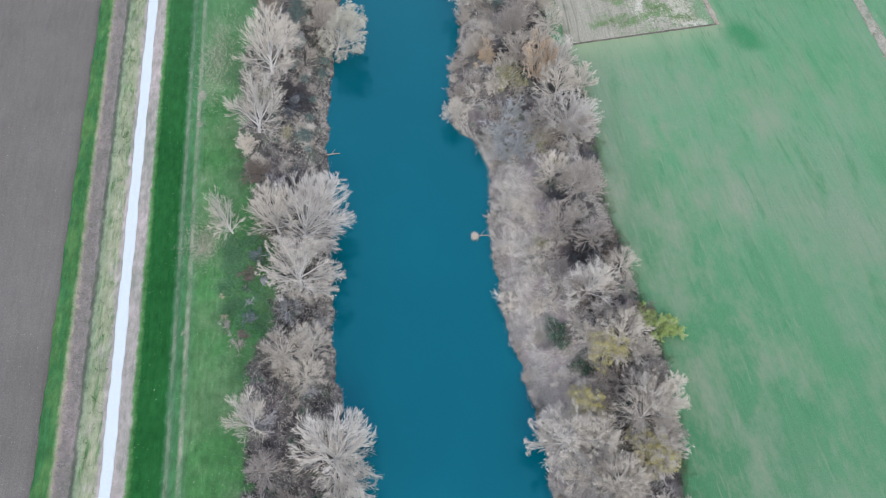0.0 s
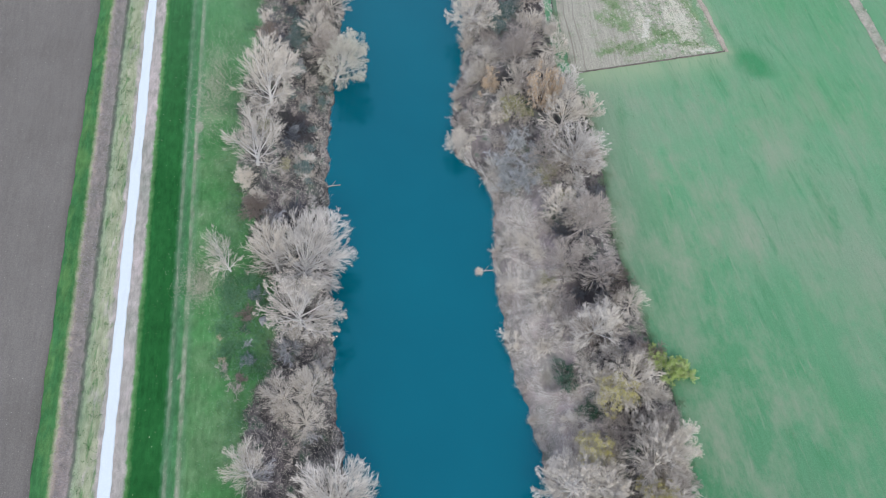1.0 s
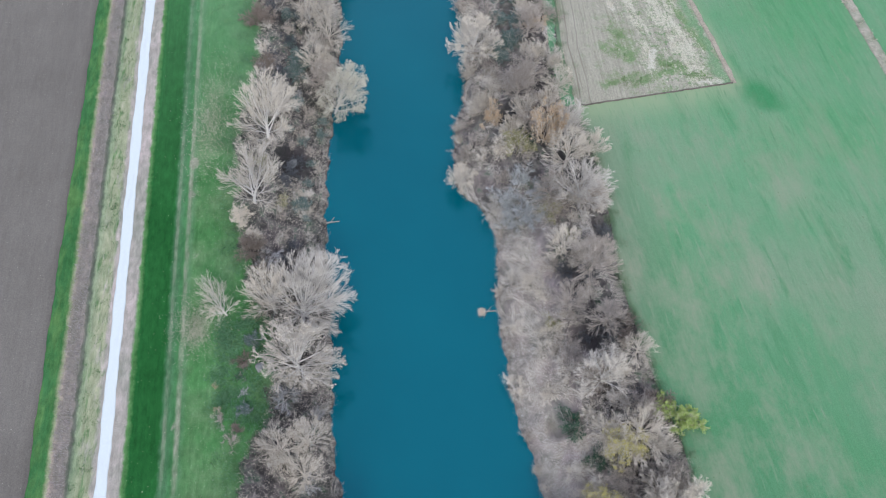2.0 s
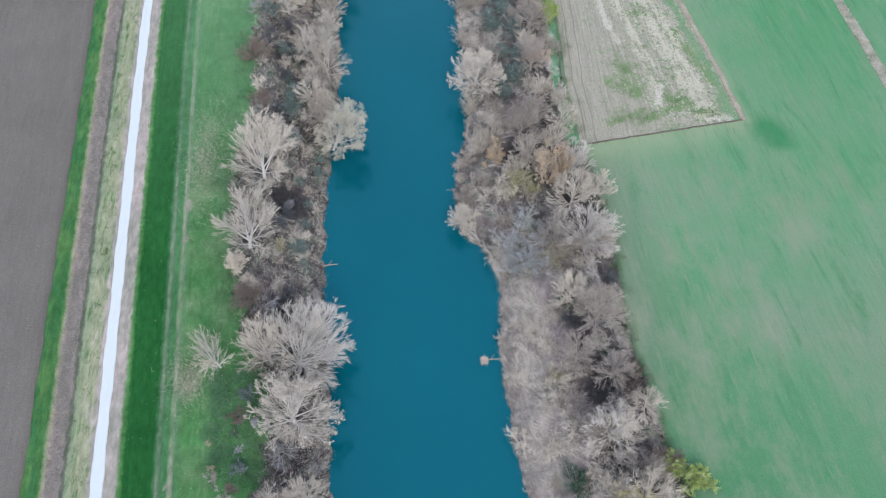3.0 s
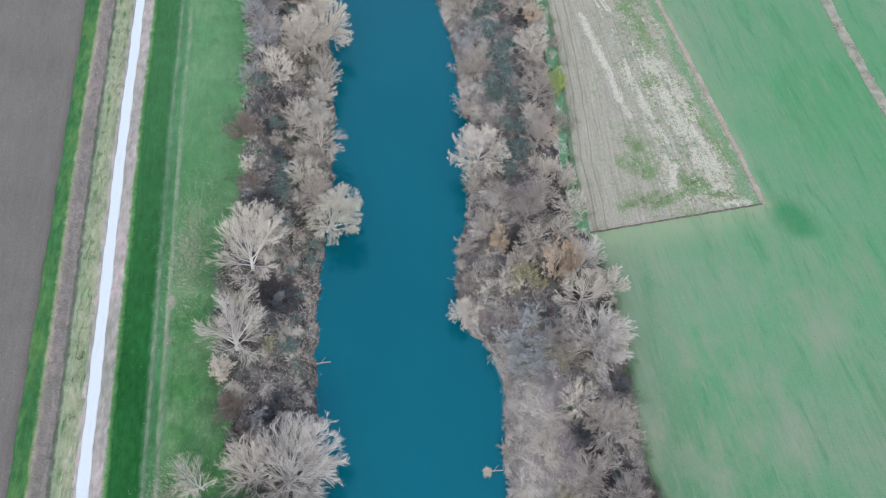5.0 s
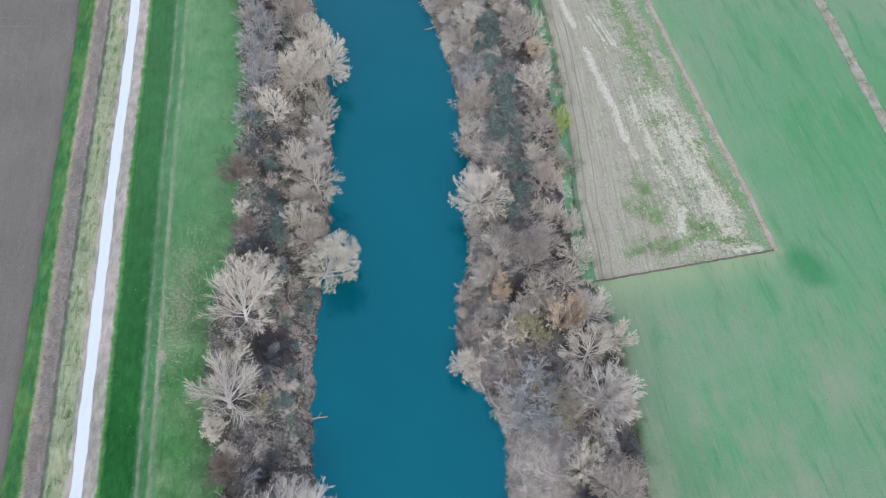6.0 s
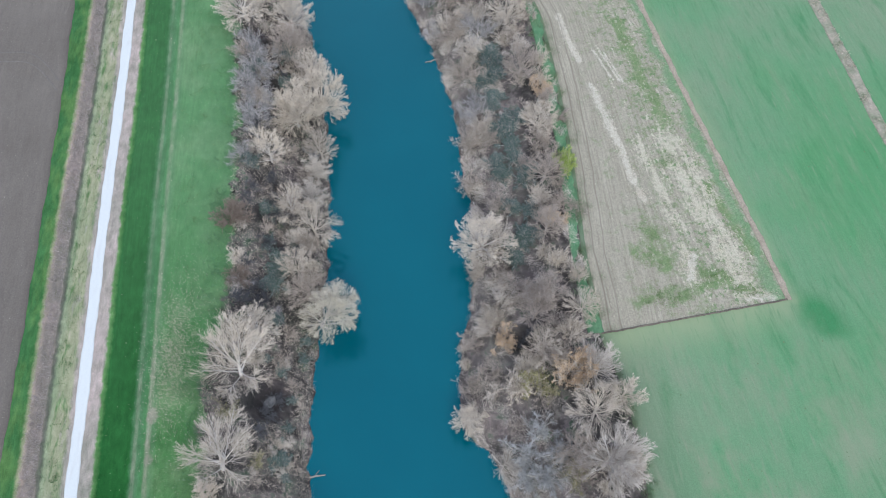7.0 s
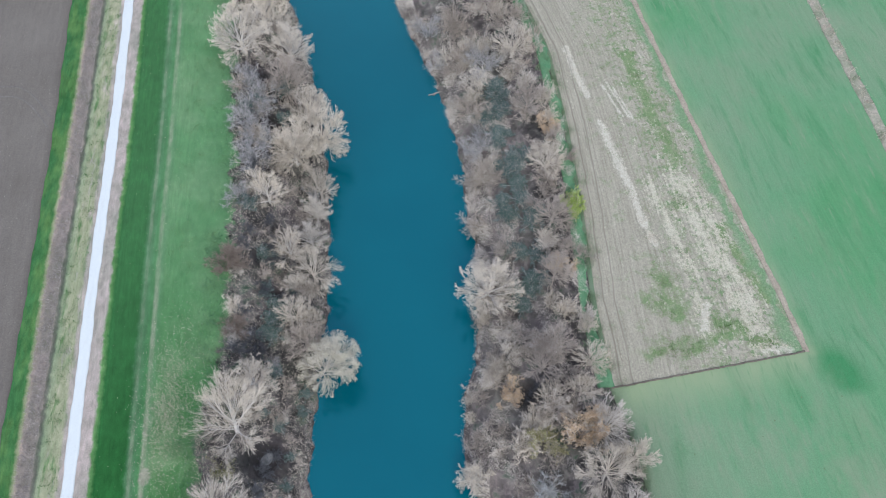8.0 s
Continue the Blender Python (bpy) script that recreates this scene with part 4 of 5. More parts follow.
SHRUBS = {
    "tan": shrub_meshes(31, twig_mat=TWIG_TAN),
    "tan_b": shrub_meshes(32, 18, twig_mat=TWIG_TAN, flat=0.75),
    "grey": shrub_meshes(33, 15, twig_mat=TWIG_GREY),
    "mauve": shrub_meshes(34, 17, twig_mat=TWIG_MAUVE, bark=TWIG_MAUVE),
    "mauve_b": shrub_meshes(35, 15, twig_mat=TWIG_MAUVE, flat=0.8, bark=TWIG_MAUVE),
    "blue": shrub_meshes(36, 17, twig_mat=TWIG_BLUE, leaf_mat=LEAF_SAGE, leaf_n=120, leaf_size=0.07),
    "ice": shrub_meshes(45, 20, twig_mat=TWIG_ICE, dense=(11, 16), up=0.04),
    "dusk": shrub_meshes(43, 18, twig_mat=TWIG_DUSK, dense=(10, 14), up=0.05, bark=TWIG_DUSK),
    "olive": shrub_meshes(44, 15, twig_mat=TWIG_TAN, leaf_mat=LEAF_OLIVE, leaf_n=1700, leaf_size=0.1),
    "red": shrub_meshes(37, 34, twig_mat=TWIG_RED, dense=(12, 18), flat=0.9, up=0.0, bark=TWIG_RED),
    "orange": shrub_meshes(38, 14, twig_mat=TWIG_TAN, leaf_mat=LEAF_ORANGE, leaf_n=6500, leaf_size=0.06),
    "lime": shrub_meshes(39, 14, twig_mat=TWIG_TAN, leaf_mat=LEAF_LIME, leaf_n=7000, leaf_size=0.08),
    "green": shrub_meshes(40, 14, twig_mat=TWIG_MAUVE, leaf_mat=LEAF_GREEN, leaf_n=4600, leaf_size=0.085),
    "sage": shrub_meshes(41, 14, twig_mat=TWIG_BLUE, leaf_mat=LEAF_SAGE, leaf_n=4200, leaf_size=0.085),
    "cream": shrub_meshes(42, 14, twig_mat=TWIG_GREY, leaf_mat=LEAF_CREAM, leaf_n=5600, leaf_size=0.065),
}
LABELS = {
    "spread": "bare pale-grey tree with wide radiating branches on the river bank", "spread_c": "bare silver-grey tree with many fan-like branches", "spread_b": "bare grey tree with a broad low crown on the river bank",
    "round": "bare tan-grey tree with a round twiggy crown", "round_b": "bare tan tree with a dense round crown", "mauve": "bare brownish tree with dense fine twigs",
    "budding": "grey tree holding pale cream leaves on its twig tips", "budding_b": "tan tree with a few cream dry leaves",
    "airy": "slender bare tree with open pale branches", "airy_b": "bare pale tree with few strong ascending limbs", "willow": "cream-leaved willow hanging over the river", "yellow": "twiggy tree with yellowing leaves",
    "tan": "dense tan leafless shrub on the bank", "tan_b": "low spreading tan leafless shrub", "grey": "pale grey leafless shrub on the bank", "mauve": "mauve-brown leafless shrub on the bank",
    "mauve_b": "low mauve-brown bramble thicket on the bank", "blue": "blue-grey twiggy shrub with few leaves", "ice": "pale blue-grey feathery thicket on the river bank", "dusk": "slate-grey leafless scrub, coloured darker for the shade under the bank trees", "olive": "twiggy shrub with dull olive-yellow leaves", "red": "dark reddish-brown leafless shrub on the bank", "orange": "shrub with rusty orange-brown leaves",
    "lime": "bright yellow-green leafy bush in the thicket", "green": "dark green evergreen bush in the thicket", "sage": "grey-green leafy bramble bush", "cream": "shrub with pale cream dry leaves",
}
turns = random.Random(5)


def open_ground(x, y):
    """True where no anonymous shrub or tree stands: dark hollows, the blue-grey thicket and the low teal scrub."""
    if any((x - a) ** 2 + (y - b) ** 2 < r * r for a, b, r in HOLLOWS):
        return True
    if (x - 20) ** 2 + (y - 71.5) ** 2 < 20:
        return True
    return 106 < y < 150 and 6.2 < x - float(right_x(y)) < 10.8


def plant(kind, x, y, r, tall=1.0, lean=(0.0, 0.0)):
    """A tree of crown radius r and about 2.1 r high, on the ground at x, y; lean: how far its top hangs over, in metres a metre."""
    s = r / 5.0
    ob = thing("tree", x, y, ground_z(x, y) - 0.1, LABELS[kind], "tree", "trees along the river")
    tip = Matrix.Rotation(math.atan(math.hypot(*lean)), 4, Vector((-lean[1], lean[0], 0.001)).normalized())
    ob.matrix_world = ob.matrix_world @ tip @ pose(0, 0, 0, 0, 0, turns.uniform(0, 360)) @ Matrix.Diagonal((s, s, s * tall, 1))
    last = ob
    for name, me in PLANTS[kind]:
        made = part(name, me, last if name == "foliage" else ob)
        last = made if name == "crown" else last
    return ob


def shrub(kind, x, y, r, tall=1.0):
    s = r / 2.2
    ob = thing({"sage": "bramble_bush", "dusk": "scrub_bush"}.get(kind, "shrub"), x, y, ground_z(x, y) - 0.05, LABELS[kind], {"sage": "bramble", "dusk": "scrub"}.get(kind, "shrub"), "shrubs on the river banks", turns.uniform(0, 360), 1.0)
    ob.matrix_world = ob.matrix_world @ Matrix.Diagonal((s, s, s * tall, 1))
    last = ob
    for name, me in SHRUBS[kind]:
        last = part(name, me, last if name == "foliage" else ob)
    return ob


# trees of the west bank
plant("airy", -28.7, 48.6, 3.5, 1.62, (-0.09, 0.13))
plant("spread_c", -17.6, 49.2, 9.0, 0.95, (0.25, 0.26))
plant("airy_b", -21.6, 50.2, 5.6, 1.1, (-0.05, 0.1))
plant("budding", -18.0, 40.2, 7.3, 0.92, (0.16, 0.21))
plant("airy_b", -24.6, 84.0, 7.4, 1.05, (0.06, 0.16))
plant("airy", -26.0, 69.9, 6.4, 1.08, (0.12, 0.24))
plant("spread", -11.4, 11.7, 8.5, 0.96, (0.05, -0.04))
plant("spread_b", -10.9, 8.6, 5.2, 1.1, (0.33, 0.0))
plant("airy", -22.7, 15.5, 4.0, 1.5, (-0.04, 0.13))
plant("round", -19.0, 27.6, 4.4, 1.19)
plant("budding_b", -15.5, 29.3, 4.1, 1.27)
plant("round_b", -15.6, 138.6, 6.7, 1.0, (0.12, 0.0))
plant("budding_b", -18.7, 133.5, 4.7, 1.05)
plant("airy", -22.8, 124.2, 4.2, 1.12)
plant("round", -14.5, 110.9, 5.4, 1.05)
plant("airy_b", -18.7, 114.1, 4.5, 1.05)
plant("round", -17.5, 102.9, 3.8, 1.05)
plant("willow", -13.8, 94.6, 5.1, 1.5, (0.40, 0.0))
plant("mauve", -20.8, 9.3, 3.6)
plant("round", -16.1, 24.4, 3.9)
plant("budding_b", -22.4, 91.2, 4.2, 1.1)
plant("mauve", -15.3, 98.6, 4.4)
plant("round_b", -18.0, 134.3, 6)
plant("round", -17.3, 143.7, 5.2)
plant("round_b", -14.3, 128.0, 4)
plant("budding", -29.2, 156.9, 6.3)
plant("spread_b", -21.1, 158.9, 5.4)
plant("round_b", -25.8, 165.0, 5.6)
plant("mauve", -21.2, 150.7, 4.8)
plant("round", -27.2, 174.2, 6)
plant("spread", -34.7, 177.7, 6)
plant("round_b", -12.4, -0.3, 6)
plant("mauve", -20.3, -0.5, 5)
# trees of the east bank
plant("budding_b", 27.7, 12.3, 5.0, 1.05)
plant("round_b", 35.3, 9.9, 5.2, 1.00)
plant("round", 30.2, 6.3, 5.2, 1.00)
plant("budding_b", 37.0, 17.4, 4.3, 1.22)
plant("budding", 14.0, 106.1, 5.8, 1.07)
plant("spread", 29.3, 68.4, 6.6, 0.87)
plant("budding", 23.4, 12.7, 6.7, 0.93)
plant("round_b", 34.4, 15.3, 6.1, 1.02)
plant("yellow", 30.5, 25.5, 4.0, 1.06)
plant("round", 32.6, 26.2, 5.2, 1.10)
plant("mauve", 29.4, 54.4, 5.2, 1.05)
plant("spread_b", 28.9, 35.6, 5.2, 1.05)
plant("round", 30.0, 6.2, 4.8)
plant("yellow", 26.7, 17.8, 3.5)
plant("yellow", 35.4, 8.5, 3.2)
plant("round_b", 34.5, 19.6, 3.8, 1.05)
plant("round", 36.6, 15.7, 4.1, 1.05)
plant("yellow", 34.1, 10.5, 3.6, 1.05)
plant("round", 27.9, 74.9, 5.1)
plant("spread_b", 28.6, 81.5, 4.9)
plant("round_b", 21.7, 85.4, 4.2)
plant("budding_b", 10.4, 76.6, 3.3, 0.9, (-0.2, 0.0))
plant("mauve", 22.8, 94.6, 4.4)
plant("mauve", 24.6, 107.2, 3.9)
plant("round", 28.1, 92.2, 3.4)
plant("mauve", 25.5, 118.0, 4)
plant("round", 25.0, 128.2, 4)
plant("round_b", 32.8, 77.5, 3.6)
plant("mauve", 25.9, 48.3, 4.2)
plant("mauve", 30.8, 45.1, 4)
plant("round", 25.8, 58.8, 4.2)
plant("mauve", 20.9, 91.8, 4.4)
plant("mauve", 23.1, 141.3, 4.2)
plant("round", 21.3, 154.4, 4.6)
plant("mauve", 16.5, 166.0, 5)
plant("round_b", 25.7, -3.7, 6)
plant("round", 35.3, -0.9, 5.5)
wood = random.Random(21)
for _ in range(30):
    wy = wood.uniform(-4, 172)
    wx = wood.uniform(float(right_x(wy)) + 8.5, float(field_x(wy)) - 0.3)
    if open_ground(wx, wy):
        continue
    if wy < 98:
        plant(wood.choice(("mauve", "round", "round_b", "mauve")), wx, wy, wood.uniform(2.6, 3.9), wood.uniform(0.85, 1.15))
    else:
        shrub(wood.choice(("mauve", "mauve_b", "tan", "mauve")), wx, wy, wood.uniform(2.2, 3.1), wood.uniform(1.1, 1.7))
for _ in range(10):
    wy = wood.uniform(97, 178)
    plant(wood.choice(("mauve", "round", "round_b", "spread_b")), wood.uniform(float(left_x(wy)) - 5, float(left_x(wy)) - 1.5), wy, wood.uniform(2.6, 3.8), wood.uniform(0.85, 1.15))
# singular bushes
shrub("cream", -28.1, 65.9, 2.5)
shrub("cream", -25.9, 63.4, 2)
shrub("red", -27.6, 111.2, 3)
shrub("red", -25.6, 60.5, 2.4)
shrub("red", -24.1, 57.6, 2)
shrub("red", -26.0, 99.9, 2.2)
shrub("lime", 39.9, 29.2, 2.9)
shrub("lime", 37.2, 31.3, 2.2)
shrub("lime", 29.0, 120.4, 2.5, 1.5)
shrub("green", 24.6, 30.1, 2.6)
shrub("green", 27.5, 24.4, 2)
shrub("green", 25.3, 58.8, 1.6)
shrub("orange", 25.7, 81.1, 3.5, 2.6)
shrub("orange", 16.3, 89.0, 2.4, 1.3)
shrub("orange", 26.1, 109.5, 2.4)
shrub("orange", 26.5, 137.0, 2.4)
shrub("olive", 22.5, 79.6, 1.6)
shrub("olive", 19.6, 80.9, 2.9, 1.3)
shrub("olive", 24.7, 67.6, 2.2, 1.2)
shrub("olive", 27.5, 61.5, 2)
shrub("olive", 23.4, 46.5, 1.7)
shrub("olive", -25.9, 78.4, 2.2)
shrub("olive", -21.9, 71.7, 1.8)
shrub("red", -25.8, 41.1, 1.5, 0.8)
shrub("ice", -25.4, 36.0, 0.9, 0.7)
shrub("mauve_b", -28.1, 31.7, 1.4, 0.6)
shrub("mauve", -26.8, 28.8, 1.6, 0.7)
shrub("olive", -29.4, 37.1, 0.7, 0.5)
shrub("olive", -28.9, 33.4, 0.8, 0.5)
shrub("red", -25.9, 30.4, 1.1, 0.6)
shrub("sage", -24.8, 33.2, 1.5, 0.6)
shrub("green", -26.1, 38.4, 0.9, 0.6)
scrub = random.Random(8)
for _ in range(46):
    sy = scrub.uniform(103, 150)
    shrub("sage", float(right_x(sy)) + scrub.uniform(5.8, 11.0), sy, scrub.uniform(1.4, 2.6), scrub.uniform(0.35, 0.75))
for gx, gy, gr in ((-25.0, 44.7, 1.4), (-18.6, 71.5, 1.8), (-20.2, 93.6, 2.0), (-20.8, 105.4, 2.0), (-17.6, 81.1, 1.3), (-17.9, 76.5, 1.4), (-19.5, 85.5, 1.5)):
    shrub("sage", gx, gy, gr * turns.uniform(0.8, 1.35), turns.uniform(0.4, 0.8))
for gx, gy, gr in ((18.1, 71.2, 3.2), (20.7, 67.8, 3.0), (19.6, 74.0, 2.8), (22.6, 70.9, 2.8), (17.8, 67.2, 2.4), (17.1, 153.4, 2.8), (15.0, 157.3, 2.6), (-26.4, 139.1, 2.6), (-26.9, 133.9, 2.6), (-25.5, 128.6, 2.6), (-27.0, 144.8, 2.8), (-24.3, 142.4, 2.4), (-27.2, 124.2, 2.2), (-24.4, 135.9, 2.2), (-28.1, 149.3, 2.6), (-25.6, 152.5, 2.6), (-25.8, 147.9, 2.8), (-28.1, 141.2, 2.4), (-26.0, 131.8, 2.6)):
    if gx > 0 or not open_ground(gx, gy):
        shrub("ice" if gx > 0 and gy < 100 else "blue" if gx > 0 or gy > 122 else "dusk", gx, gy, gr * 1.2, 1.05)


low = random.Random(12)
for _ in range(8):
    shrub("sage", low.uniform(-22.5, -18.5), low.uniform(94, 109), low.uniform(1.1, 1.9), low.uniform(0.5, 0.9))
for _ in range(34):
    kind, lx, ly, lr, lt = low.choice(("sage", "grey", "mauve", "tan_b", "tan", "grey")), low.uniform(-22.5, -15.6), low.uniform(58, 91), low.uniform(0.9, 1.8), low.uniform(0.5, 0.9)
    if not open_ground(lx, ly):
        shrub(kind, lx, ly, lr, lt)

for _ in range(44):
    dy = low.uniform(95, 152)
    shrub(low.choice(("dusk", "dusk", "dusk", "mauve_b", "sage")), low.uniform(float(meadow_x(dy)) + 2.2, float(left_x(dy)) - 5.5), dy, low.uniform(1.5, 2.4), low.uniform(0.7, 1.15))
# near-black scrub set in the hollows to add to their painted shade
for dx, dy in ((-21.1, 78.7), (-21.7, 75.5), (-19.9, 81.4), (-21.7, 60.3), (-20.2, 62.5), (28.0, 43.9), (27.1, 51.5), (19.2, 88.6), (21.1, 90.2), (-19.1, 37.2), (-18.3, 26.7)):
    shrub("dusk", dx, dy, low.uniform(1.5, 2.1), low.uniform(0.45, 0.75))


def thicket(seed, count, y0, y1, x_of, kinds, size, tall):
    rng = random.Random(seed)
    for _ in range(count):
        y = rng.uniform(y0, y1)
        x = x_of(y, rng)
        if x is not None and not open_ground(x, y):
            shrub(rng.choice(kinds), x, y, rng.uniform(*size), rng.uniform(*tall))


def east_slope(y, rng):
    return float(right_x(y)) + rng.uniform(1.0, 11.0)


def east_edge(y, rng):
    return float(right_x(y)) + rng.uniform(0.3, 0.8)


def east_top(y, rng):
    a, b = float(right_x(y)) + 9.0, float(field_x(y)) - 1.2
    return rng.uniform(a, b) if b > a else None


def east_dark(y, rng):
    return float(field_x(y)) - rng.uniform(1.5, 9.5)


def west_bank(y, rng):
    x = rng.uniform(float(meadow_x(y)) + 1.2, float(left_x(y)) - 0.8)
    return None if (65 < y < 82 and -24.5 < x) and rng.random() < 0.65 or (31 < y < 49 and x < -22) else x


thicket(1, 36, -4, 66, east_slope, ("tan", "tan_b", "grey", "grey", "tan_b"), (1.8, 2.9), (0.55, 0.95))
thicket(4, 82, 66, 170, east_slope, ("mauve", "grey", "tan", "mauve", "blue", "grey"), (2.1, 3.3), (0.85, 1.35))
thicket(5, 26, -4, 168, east_edge, ("tan", "grey", "tan_b", "mauve"), (1.1, 1.9), (0.6, 1.1))
thicket(2, 80, -4, 172, east_top, ("mauve", "mauve_b", "tan", "mauve", "grey"), (1.8, 2.9), (0.7, 1.2))
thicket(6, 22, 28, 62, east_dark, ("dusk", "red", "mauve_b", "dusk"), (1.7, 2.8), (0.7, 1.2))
thicket(3, 74, -4, 175, west_bank, ("mauve", "tan", "mauve_b", "grey", "blue"), (1.5, 2.5), (0.6, 1.1))


# ---------- small growth ----------
def blade_patch(name, seed, count, place, length, lean, radius, mat, label, combed=0.0):
    """Upright blades or stalks on the ground, too many to count."""
    rng = np.random.default_rng(seed)
    x, y = place(rng, count)
    count = len(x)
    z = land(x, y)
    p = np.stack([x, y, z - 0.03], 1)
    d = np.stack([rng.normal(0, lean, count), rng.normal(0, lean, count), np.ones(count)], 1)
    turn = 2.2 * np.sin(x * 0.31 + 1.3 * np.sin(y * 0.23)) + 2.0 * np.sin(y * 0.37 + 1.1 * np.sin(x * 0.29)) + 0.5 * np.sin(x * 1.7 + y * 1.3)
    d[:, 0] += combed * np.cos(turn)
    d[:, 1] += combed * np.sin(turn)
    d /= np.linalg.norm(d, axis=1, keepdims=True)
    v, f = hairs(p, p + d * rng.uniform(*length, count)[:, None], rng.uniform(radius * 0.6, radius * 1.4, count))
    me = bpy.data.meshes.new(name)
    me.from_pydata(v.tolist(), [], f.tolist())
    me.materials.append(mat)
    return tagged(new(name, me), label, "grass", kind="stuff")


def dry(x, y):
    """Leaves out the hollows whose soil is coloured dark for shade."""
    keep = hollow_shade(x, y) < 0.35
    return x[keep], y[keep]


def clumps(rng, count, x, y, spread):
    """Scatter about the given clump centres."""
    i = rng.integers(0, len(x), count)
    return x[i] + rng.normal(0, spread, count), y[i] + rng.normal(0, spread, count)


def in_meadow(rng, n):
    y = rng.uniform(-5, 185, 500)
    x = road_x(y) + 11.5 + rng.uniform(0, 1, 500) * (meadow_x(y) + 1 - road_x(y) - 11.5)
    return clumps(rng, n, x, y, 0.5)


def meadow_edge(rng, n):
    y = rng.uniform(-5, 185, 420)
    return clumps(rng, n, meadow_x(y) - np.abs(rng.normal(0, 2.2, 420)) + 0.8, y, 0.9)


def in_ditch(rng, n):
    y = rng.uniform(-5, 185, n)
    return road_x(y) - rng.uniform(5.4, 7.6, n), y


def in_verge(rng, n):
    y = rng.uniform(-5, 185, 300)
    return clumps(rng, n, road_x(y) - rng.uniform(1.8, 4.5, 300), y, 0.35)


def in_plot_weeds(rng, n):
    y = 90 + rng.uniform(0, 1, 300) ** 2.0 * 75
    x = plot_left(y) + rng.uniform(0.28, 0.97, 300) * (plot_right(y) - plot_left(y))
    x[:130], y[:130] = along_bands(WEED_BANDS, rng, 130)
    x[:130] += rng.normal(0, 0.9, 130)
    cx, cy = clumps(rng, n, x, y, 0.4)
    keep = (cy > PLOT_S + 0.5 + (cx - 31) * 0.157) & (cx < plot_right(np.maximum(cy, PLOT_E)) - 0.3)
    return cx[keep], cy[keep]


def in_plot_straw(rng, n):
    x, y = along_bands(STRAW_BANDS + STRAW_LINES[:3], rng, 420)
    cx, cy = clumps(rng, n, x, y, 0.3)
    keep = (cy > 93.6) & (cx < plot_right(cy) - 0.6)
    return cx[keep], cy[keep]


def by_lone_tree(rng, n):
    south = rng.random(n) < 0.4
    return np.where(south, -33.0 + rng.normal(0, 2.0, n), -34.5 + rng.normal(0, 2.0, n)), np.where(south, 47.5 + rng.normal(0, 2.6, n), 87 + rng.normal(0, 6, n))


def on_east_bank(rng, n):
    y = rng.uniform(-5, 178, n)
    x = right_x(y) + 0.15 + rng.uniform(0, 1, n) ** 1.15 * (field_x(y) - right_x(y) - 0.2)
    patch = np.sin(x * 0.55 + 2 * np.sin(y * 0.17)) * np.sin(y * 0.42 + 1.5 * np.sin(x * 0.3)) + 0.35 * np.sin(x * 1.3 + y * 0.9)
    keep = patch > np.interp(x - right_x(y), [0, 7, 11, 30], [-0.75, -0.45, 0.25, 0.35]) + np.interp(y, [62, 72], [0, 0.45])
    return dry(x[keep], y[keep])


def on_west_bank(rng, n):
    y = rng.uniform(-5, 178, n)
    return dry(left_x(y) - 0.15 - rng.uniform(0, 1, n) ** 1.3 * (left_x(y) - meadow_x(y) - 0.2), y)


def by_water(rng, n):
    y = rng.uniform(-5, 178, 420)
    e = rng.random(420) < 0.6
    x = np.where(e, right_x(y) + rng.uniform(-0.1, 0.9, 420), left_x(y) - rng.uniform(-0.1, 0.9, 420))
    cx, cy = clumps(rng, n, x, y, 0.4)
    return np.where(cx > 0, np.maximum(cx, right_x(cy) - 0.15), np.minimum(cx, left_x(cy) + 0.15)), cy


def by_field(rng, n):
    y = rng.uniform(-5, 88, 260)
    return clumps(rng, n, field_x(y) + rng.normal(0.1, 0.5, 260), y, 0.45)


def in_hollow(rng, n):
    cy = rng.uniform(31, 49, 90)
    return clumps(rng, n, rng.uniform(-29.5, -21.5, 90), cy, 0.7)


def by_plot(rng, n):
    y = rng.uniform(89, 168, 160)
    return clumps(rng, n, field_x(y) + rng.normal(0.1, 0.9, 160), y, 0.5)


def on_strip(rng, n):
    y = rng.uniform(60, 190, 260)
    return clumps(rng, n, strip_x(y) + rng.choice([-0.9, -0.2, 0.8], 260), y, 0.25)


blade_patch("meadow_grass", 1, 9000, in_meadow, (0.12, 0.4), 0.6, 0.05, MEADOW_BLADE, "rough green grass tufts on the meadow")
blade_patch("rank_grass", 15, 24000, meadow_edge, (0.2, 0.6), 0.6, 0.035, BRAMBLE, "rank dark green grass along the bank trees")
blade_patch("dry_reeds", 2, 16000, in_ditch, (0.3, 0.9), 0.5, 0.03, REED_BLADE, "grey-brown dry reeds lining the ditch")
blade_patch("verge_grass", 3, 5000, in_verge, (0.15, 0.4), 0.6, 0.04, GRASS_BLADE, "patchy green grass on the road verge")
blade_patch("plot_weeds", 4, 9000, in_plot_weeds, (0.15, 0.5), 0.7, 0.06, WEED_BLADE, "green weeds in the fallow plot")
blade_patch("plot_straw", 5, 7000, in_plot_straw, (0.15, 0.45), 0.9, 0.045, STRAW_BLADE, "pale dry straw tufts in the fallow plot")
blade_patch("dry_stalks", 6, 9000, by_lone_tree, (0.15, 0.5), 0.7, 0.028, STRAW_BLADE, "pale dry stalks in the meadow")
blade_patch("bank_brush", 7, 260000, on_east_bank, (0.5, 1.5), 0.7, 0.014, BRUSH, "dense pale dry brush covering the river bank", 1.5)
blade_patch("bank_undergrowth", 9, 62000, on_west_bank, (0.3, 0.9), 0.9, 0.020, TWIG_TAN, "dry grey-brown stalks under the bank trees")
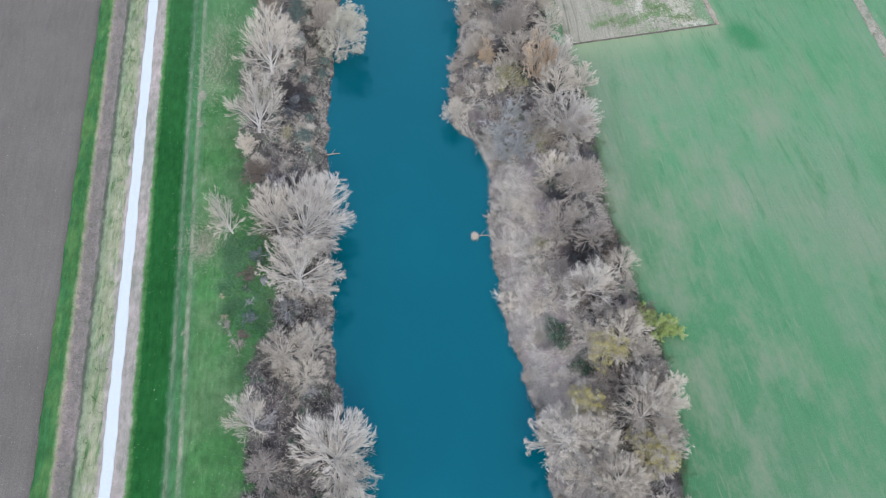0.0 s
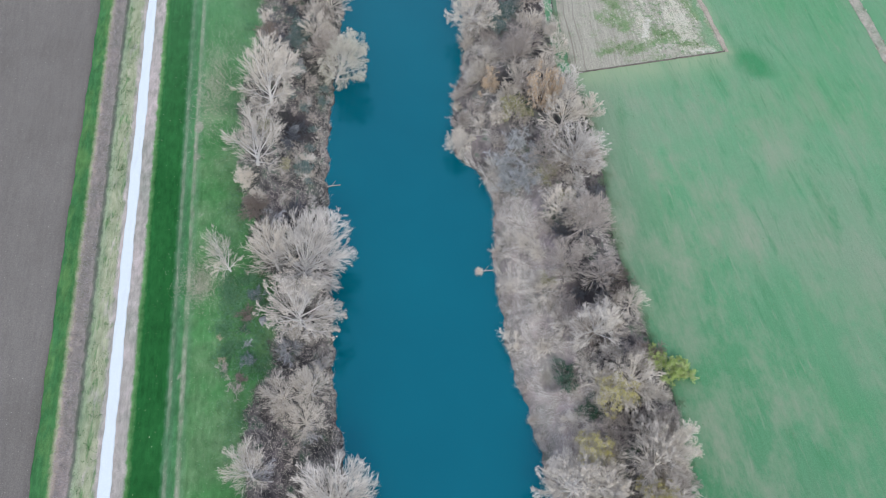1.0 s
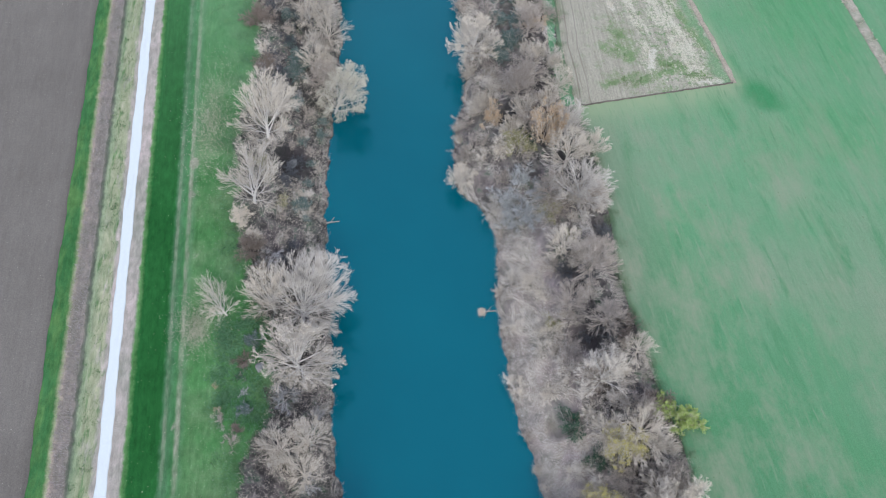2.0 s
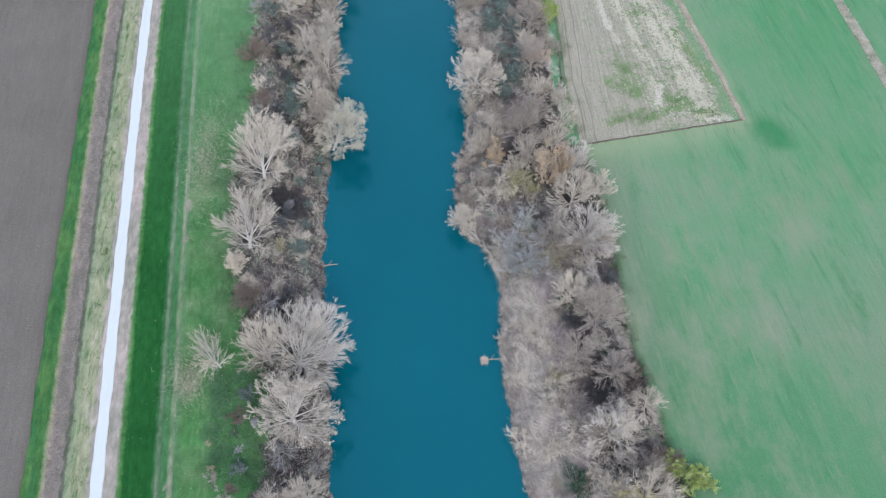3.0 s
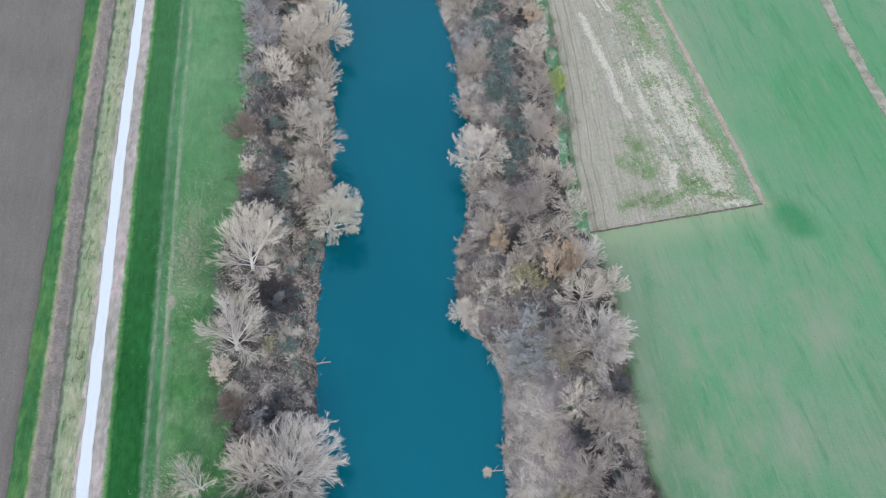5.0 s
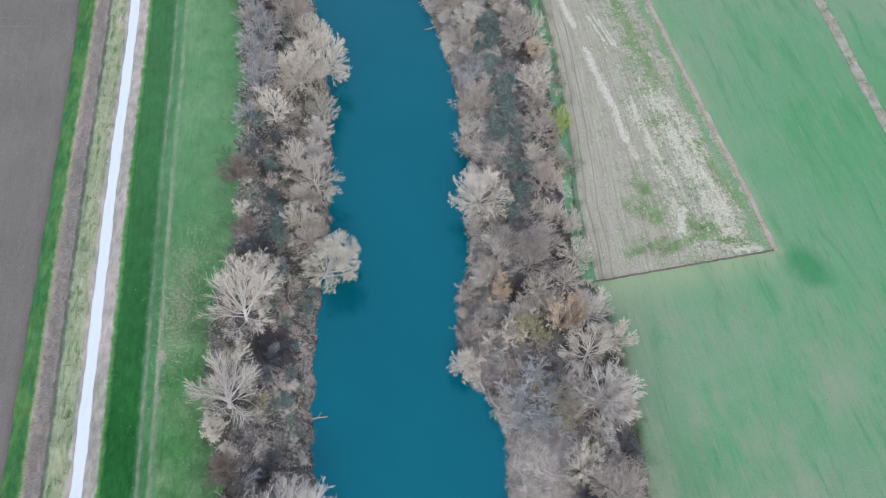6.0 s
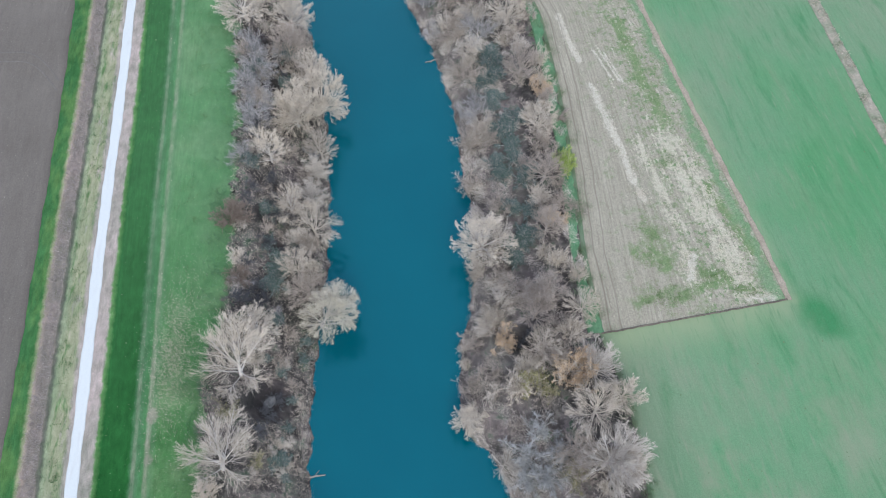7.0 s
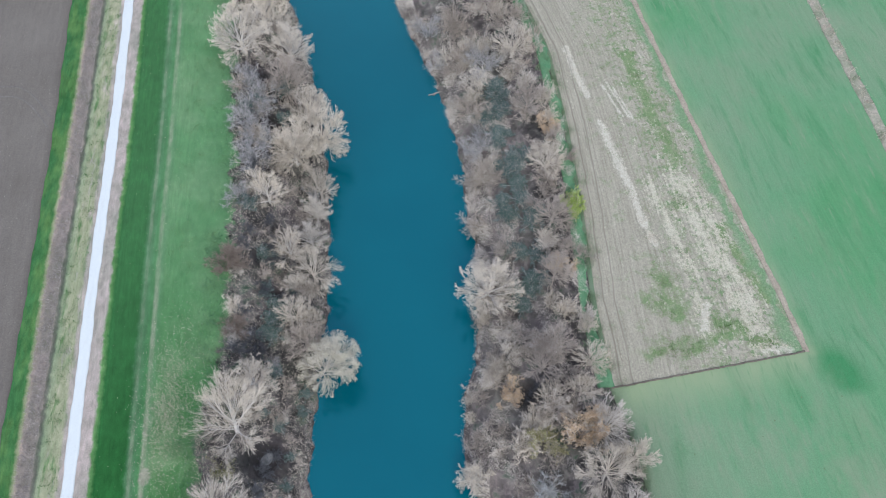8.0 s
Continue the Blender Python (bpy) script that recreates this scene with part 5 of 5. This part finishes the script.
blade_patch("waterside_brush", 10, 14000, by_water, (0.3, 1.0), 1.0, 0.02, BRUSH, "pale brush hanging over the water's edge")
blade_patch("field_edge_grass", 11, 14000, by_field, (0.2, 0.6), 0.6, 0.035, EDGE_BLADE, "rank grass and weeds between thicket and crop")
blade_patch("brambles", 12, 8000, in_hollow, (0.25, 0.8), 0.9, 0.055, BRAMBLE, "dark green brambles in a hollow beside the meadow")
blade_patch("margin_grass", 13, 26000, by_plot, (0.2, 0.6), 0.8, 0.03, EDGE_BLADE, "thin grass between thicket and fallow plot")
blade_patch("strip_weeds", 14, 6000, on_strip, (0.2, 0.6), 0.7, 0.05, STRAW_BLADE, "dry weeds on the strip between the fields")


# ---------- single things ----------
def limb_mesh(name, seed, pts, r0, r1, sides=8):
    rng = np.random.default_rng(seed)
    P = np.array(pts, float)
    t = np.linspace(0, len(P) - 1, 9)
    Q = np.stack([np.interp(t, np.arange(len(P)), P[:, k]) for k in range(3)], 1) + rng.normal(0, 0.03, (9, 3))
    v, f = tubes(Q[None], np.linspace(r0, r1, 9)[None] * rng.uniform(0.9, 1.1, (1, 9)), sides)
    n = len(v)
    f = f.tolist() + [list(range(sides - 1, -1, -1)), list(range(n - sides, n))]
    me = bpy.data.meshes.new(name)
    me.from_pydata(v.tolist(), [], f)
    me.materials.append(DRIFT)
    me.polygons.foreach_set("use_smooth", [True] * len(me.polygons))
    return me


def driftwood(x, y, turn, length, label, twigs):
    ob = thing("driftwood", x, y, WATER_Z, label, "driftwood", turn=turn)
    part("log", limb_mesh("log", int(length * 10), [(0, 0, 0.05), (length * 0.5, 0.1, 0.12), (length, 0, 0.1)], 0.16, 0.09), ob)
    part("branch", limb_mesh("branch", 4, [(length * 0.4, 0.05, 0.1), (length * 0.55, 0.5, 0.3), (length * 0.7, 0.8, 0.5)], 0.07, 0.03), ob)
    if twigs:
        rng = np.random.default_rng(9)
        n = 500
        c = rng.normal(0, 0.24, (n, 3)) * np.array([1, 1, 0.45]) + np.array([0, 0, 0.25])
        v, f = spikes(c, c + rng.normal(0, 0.3, (n, 3)), np.full(n, 0.03))
        part("twig_tangle", mesh_from("twig_tangle", v, f, TWIG_TAN), ob, "matted pale twigs caught on the log")
    return ob


driftwood(12.2, 51.2, 5, 2.6, "floating log with a pale tangle of twigs by the bank", True)
driftwood(-14.9, 69.6, 8, 2.6, "weathered log lying in the water at the bank", False)
driftwood(8.0, 152.6, 200, 2.6, "bare fallen branch reaching into the water", False)


def boulder(x, y, r, seed, label):
    bm = bmesh.new()
    bmesh.ops.create_icosphere(bm, subdivisions=3, radius=1)
    for v in bm.verts:
        k = 1 + 0.45 * noise.noise(v.co * 1.1 + Vector((seed, 0, 0))) + 0.08 * noise.noise(v.co * 4 + Vector((0, seed, 0)))
        v.co = Vector((v.co.x * r * k, v.co.y * r * 0.7 * k, v.co.z * r * 0.55 * k))
    me = bpy.data.meshes.new("boulder")
    bm.to_mesh(me)
    bm.free()
    me.materials.append(STONE)
    ob = new("boulder", me)
    ob.matrix_world = pose(x, y, ground_z(x, y) + r * 0.25, 0, 0, seed * 40)
    return tagged(ob, label, "boulder")


boulder(-20.9, 80.8, 1.05, 1, "pale grey boulder in a dark hollow on the bank")
boulder(-23.3, 40.3, 0.8, 2, "pale grey boulder among green brambles")


def scrap(x, y, size, seed):
    """A crumpled white scrap."""
    bm = bmesh.new()
    bmesh.ops.create_icosphere(bm, subdivisions=2, radius=size)
    for v in bm.verts:
        k = 1 + 0.55 * noise.noise(v.co * (2.2 / size) + Vector((seed, seed, 0)))
        v.co = Vector((v.co.x * k, v.co.y * k * 0.7, v.co.z * k * 0.45))
    me = bpy.data.meshes.new("litter_scrap")
    bm.to_mesh(me)
    bm.free()
    me.materials.append(SCRAP)
    ob = new("litter_scrap", me)
    ob.matrix_world = pose(x, y, ground_z(x, y) + size * 0.25, 0, 0, seed * 70)
    return tagged(ob, "small crumpled white scrap on the river bank", "litter", "scraps along the east bank")


for i, (sx, sy) in enumerate(((0.5, 33.0), (0.4, 55.5), (0.6, 66.0), (0.5, 74.2), (0.4, 91.0), (0.6, 117.5), (0.5, 123.0), (0.4, 129.5))):
    scrap(float(right_x(sy)) + sx, sy, 0.16, i)
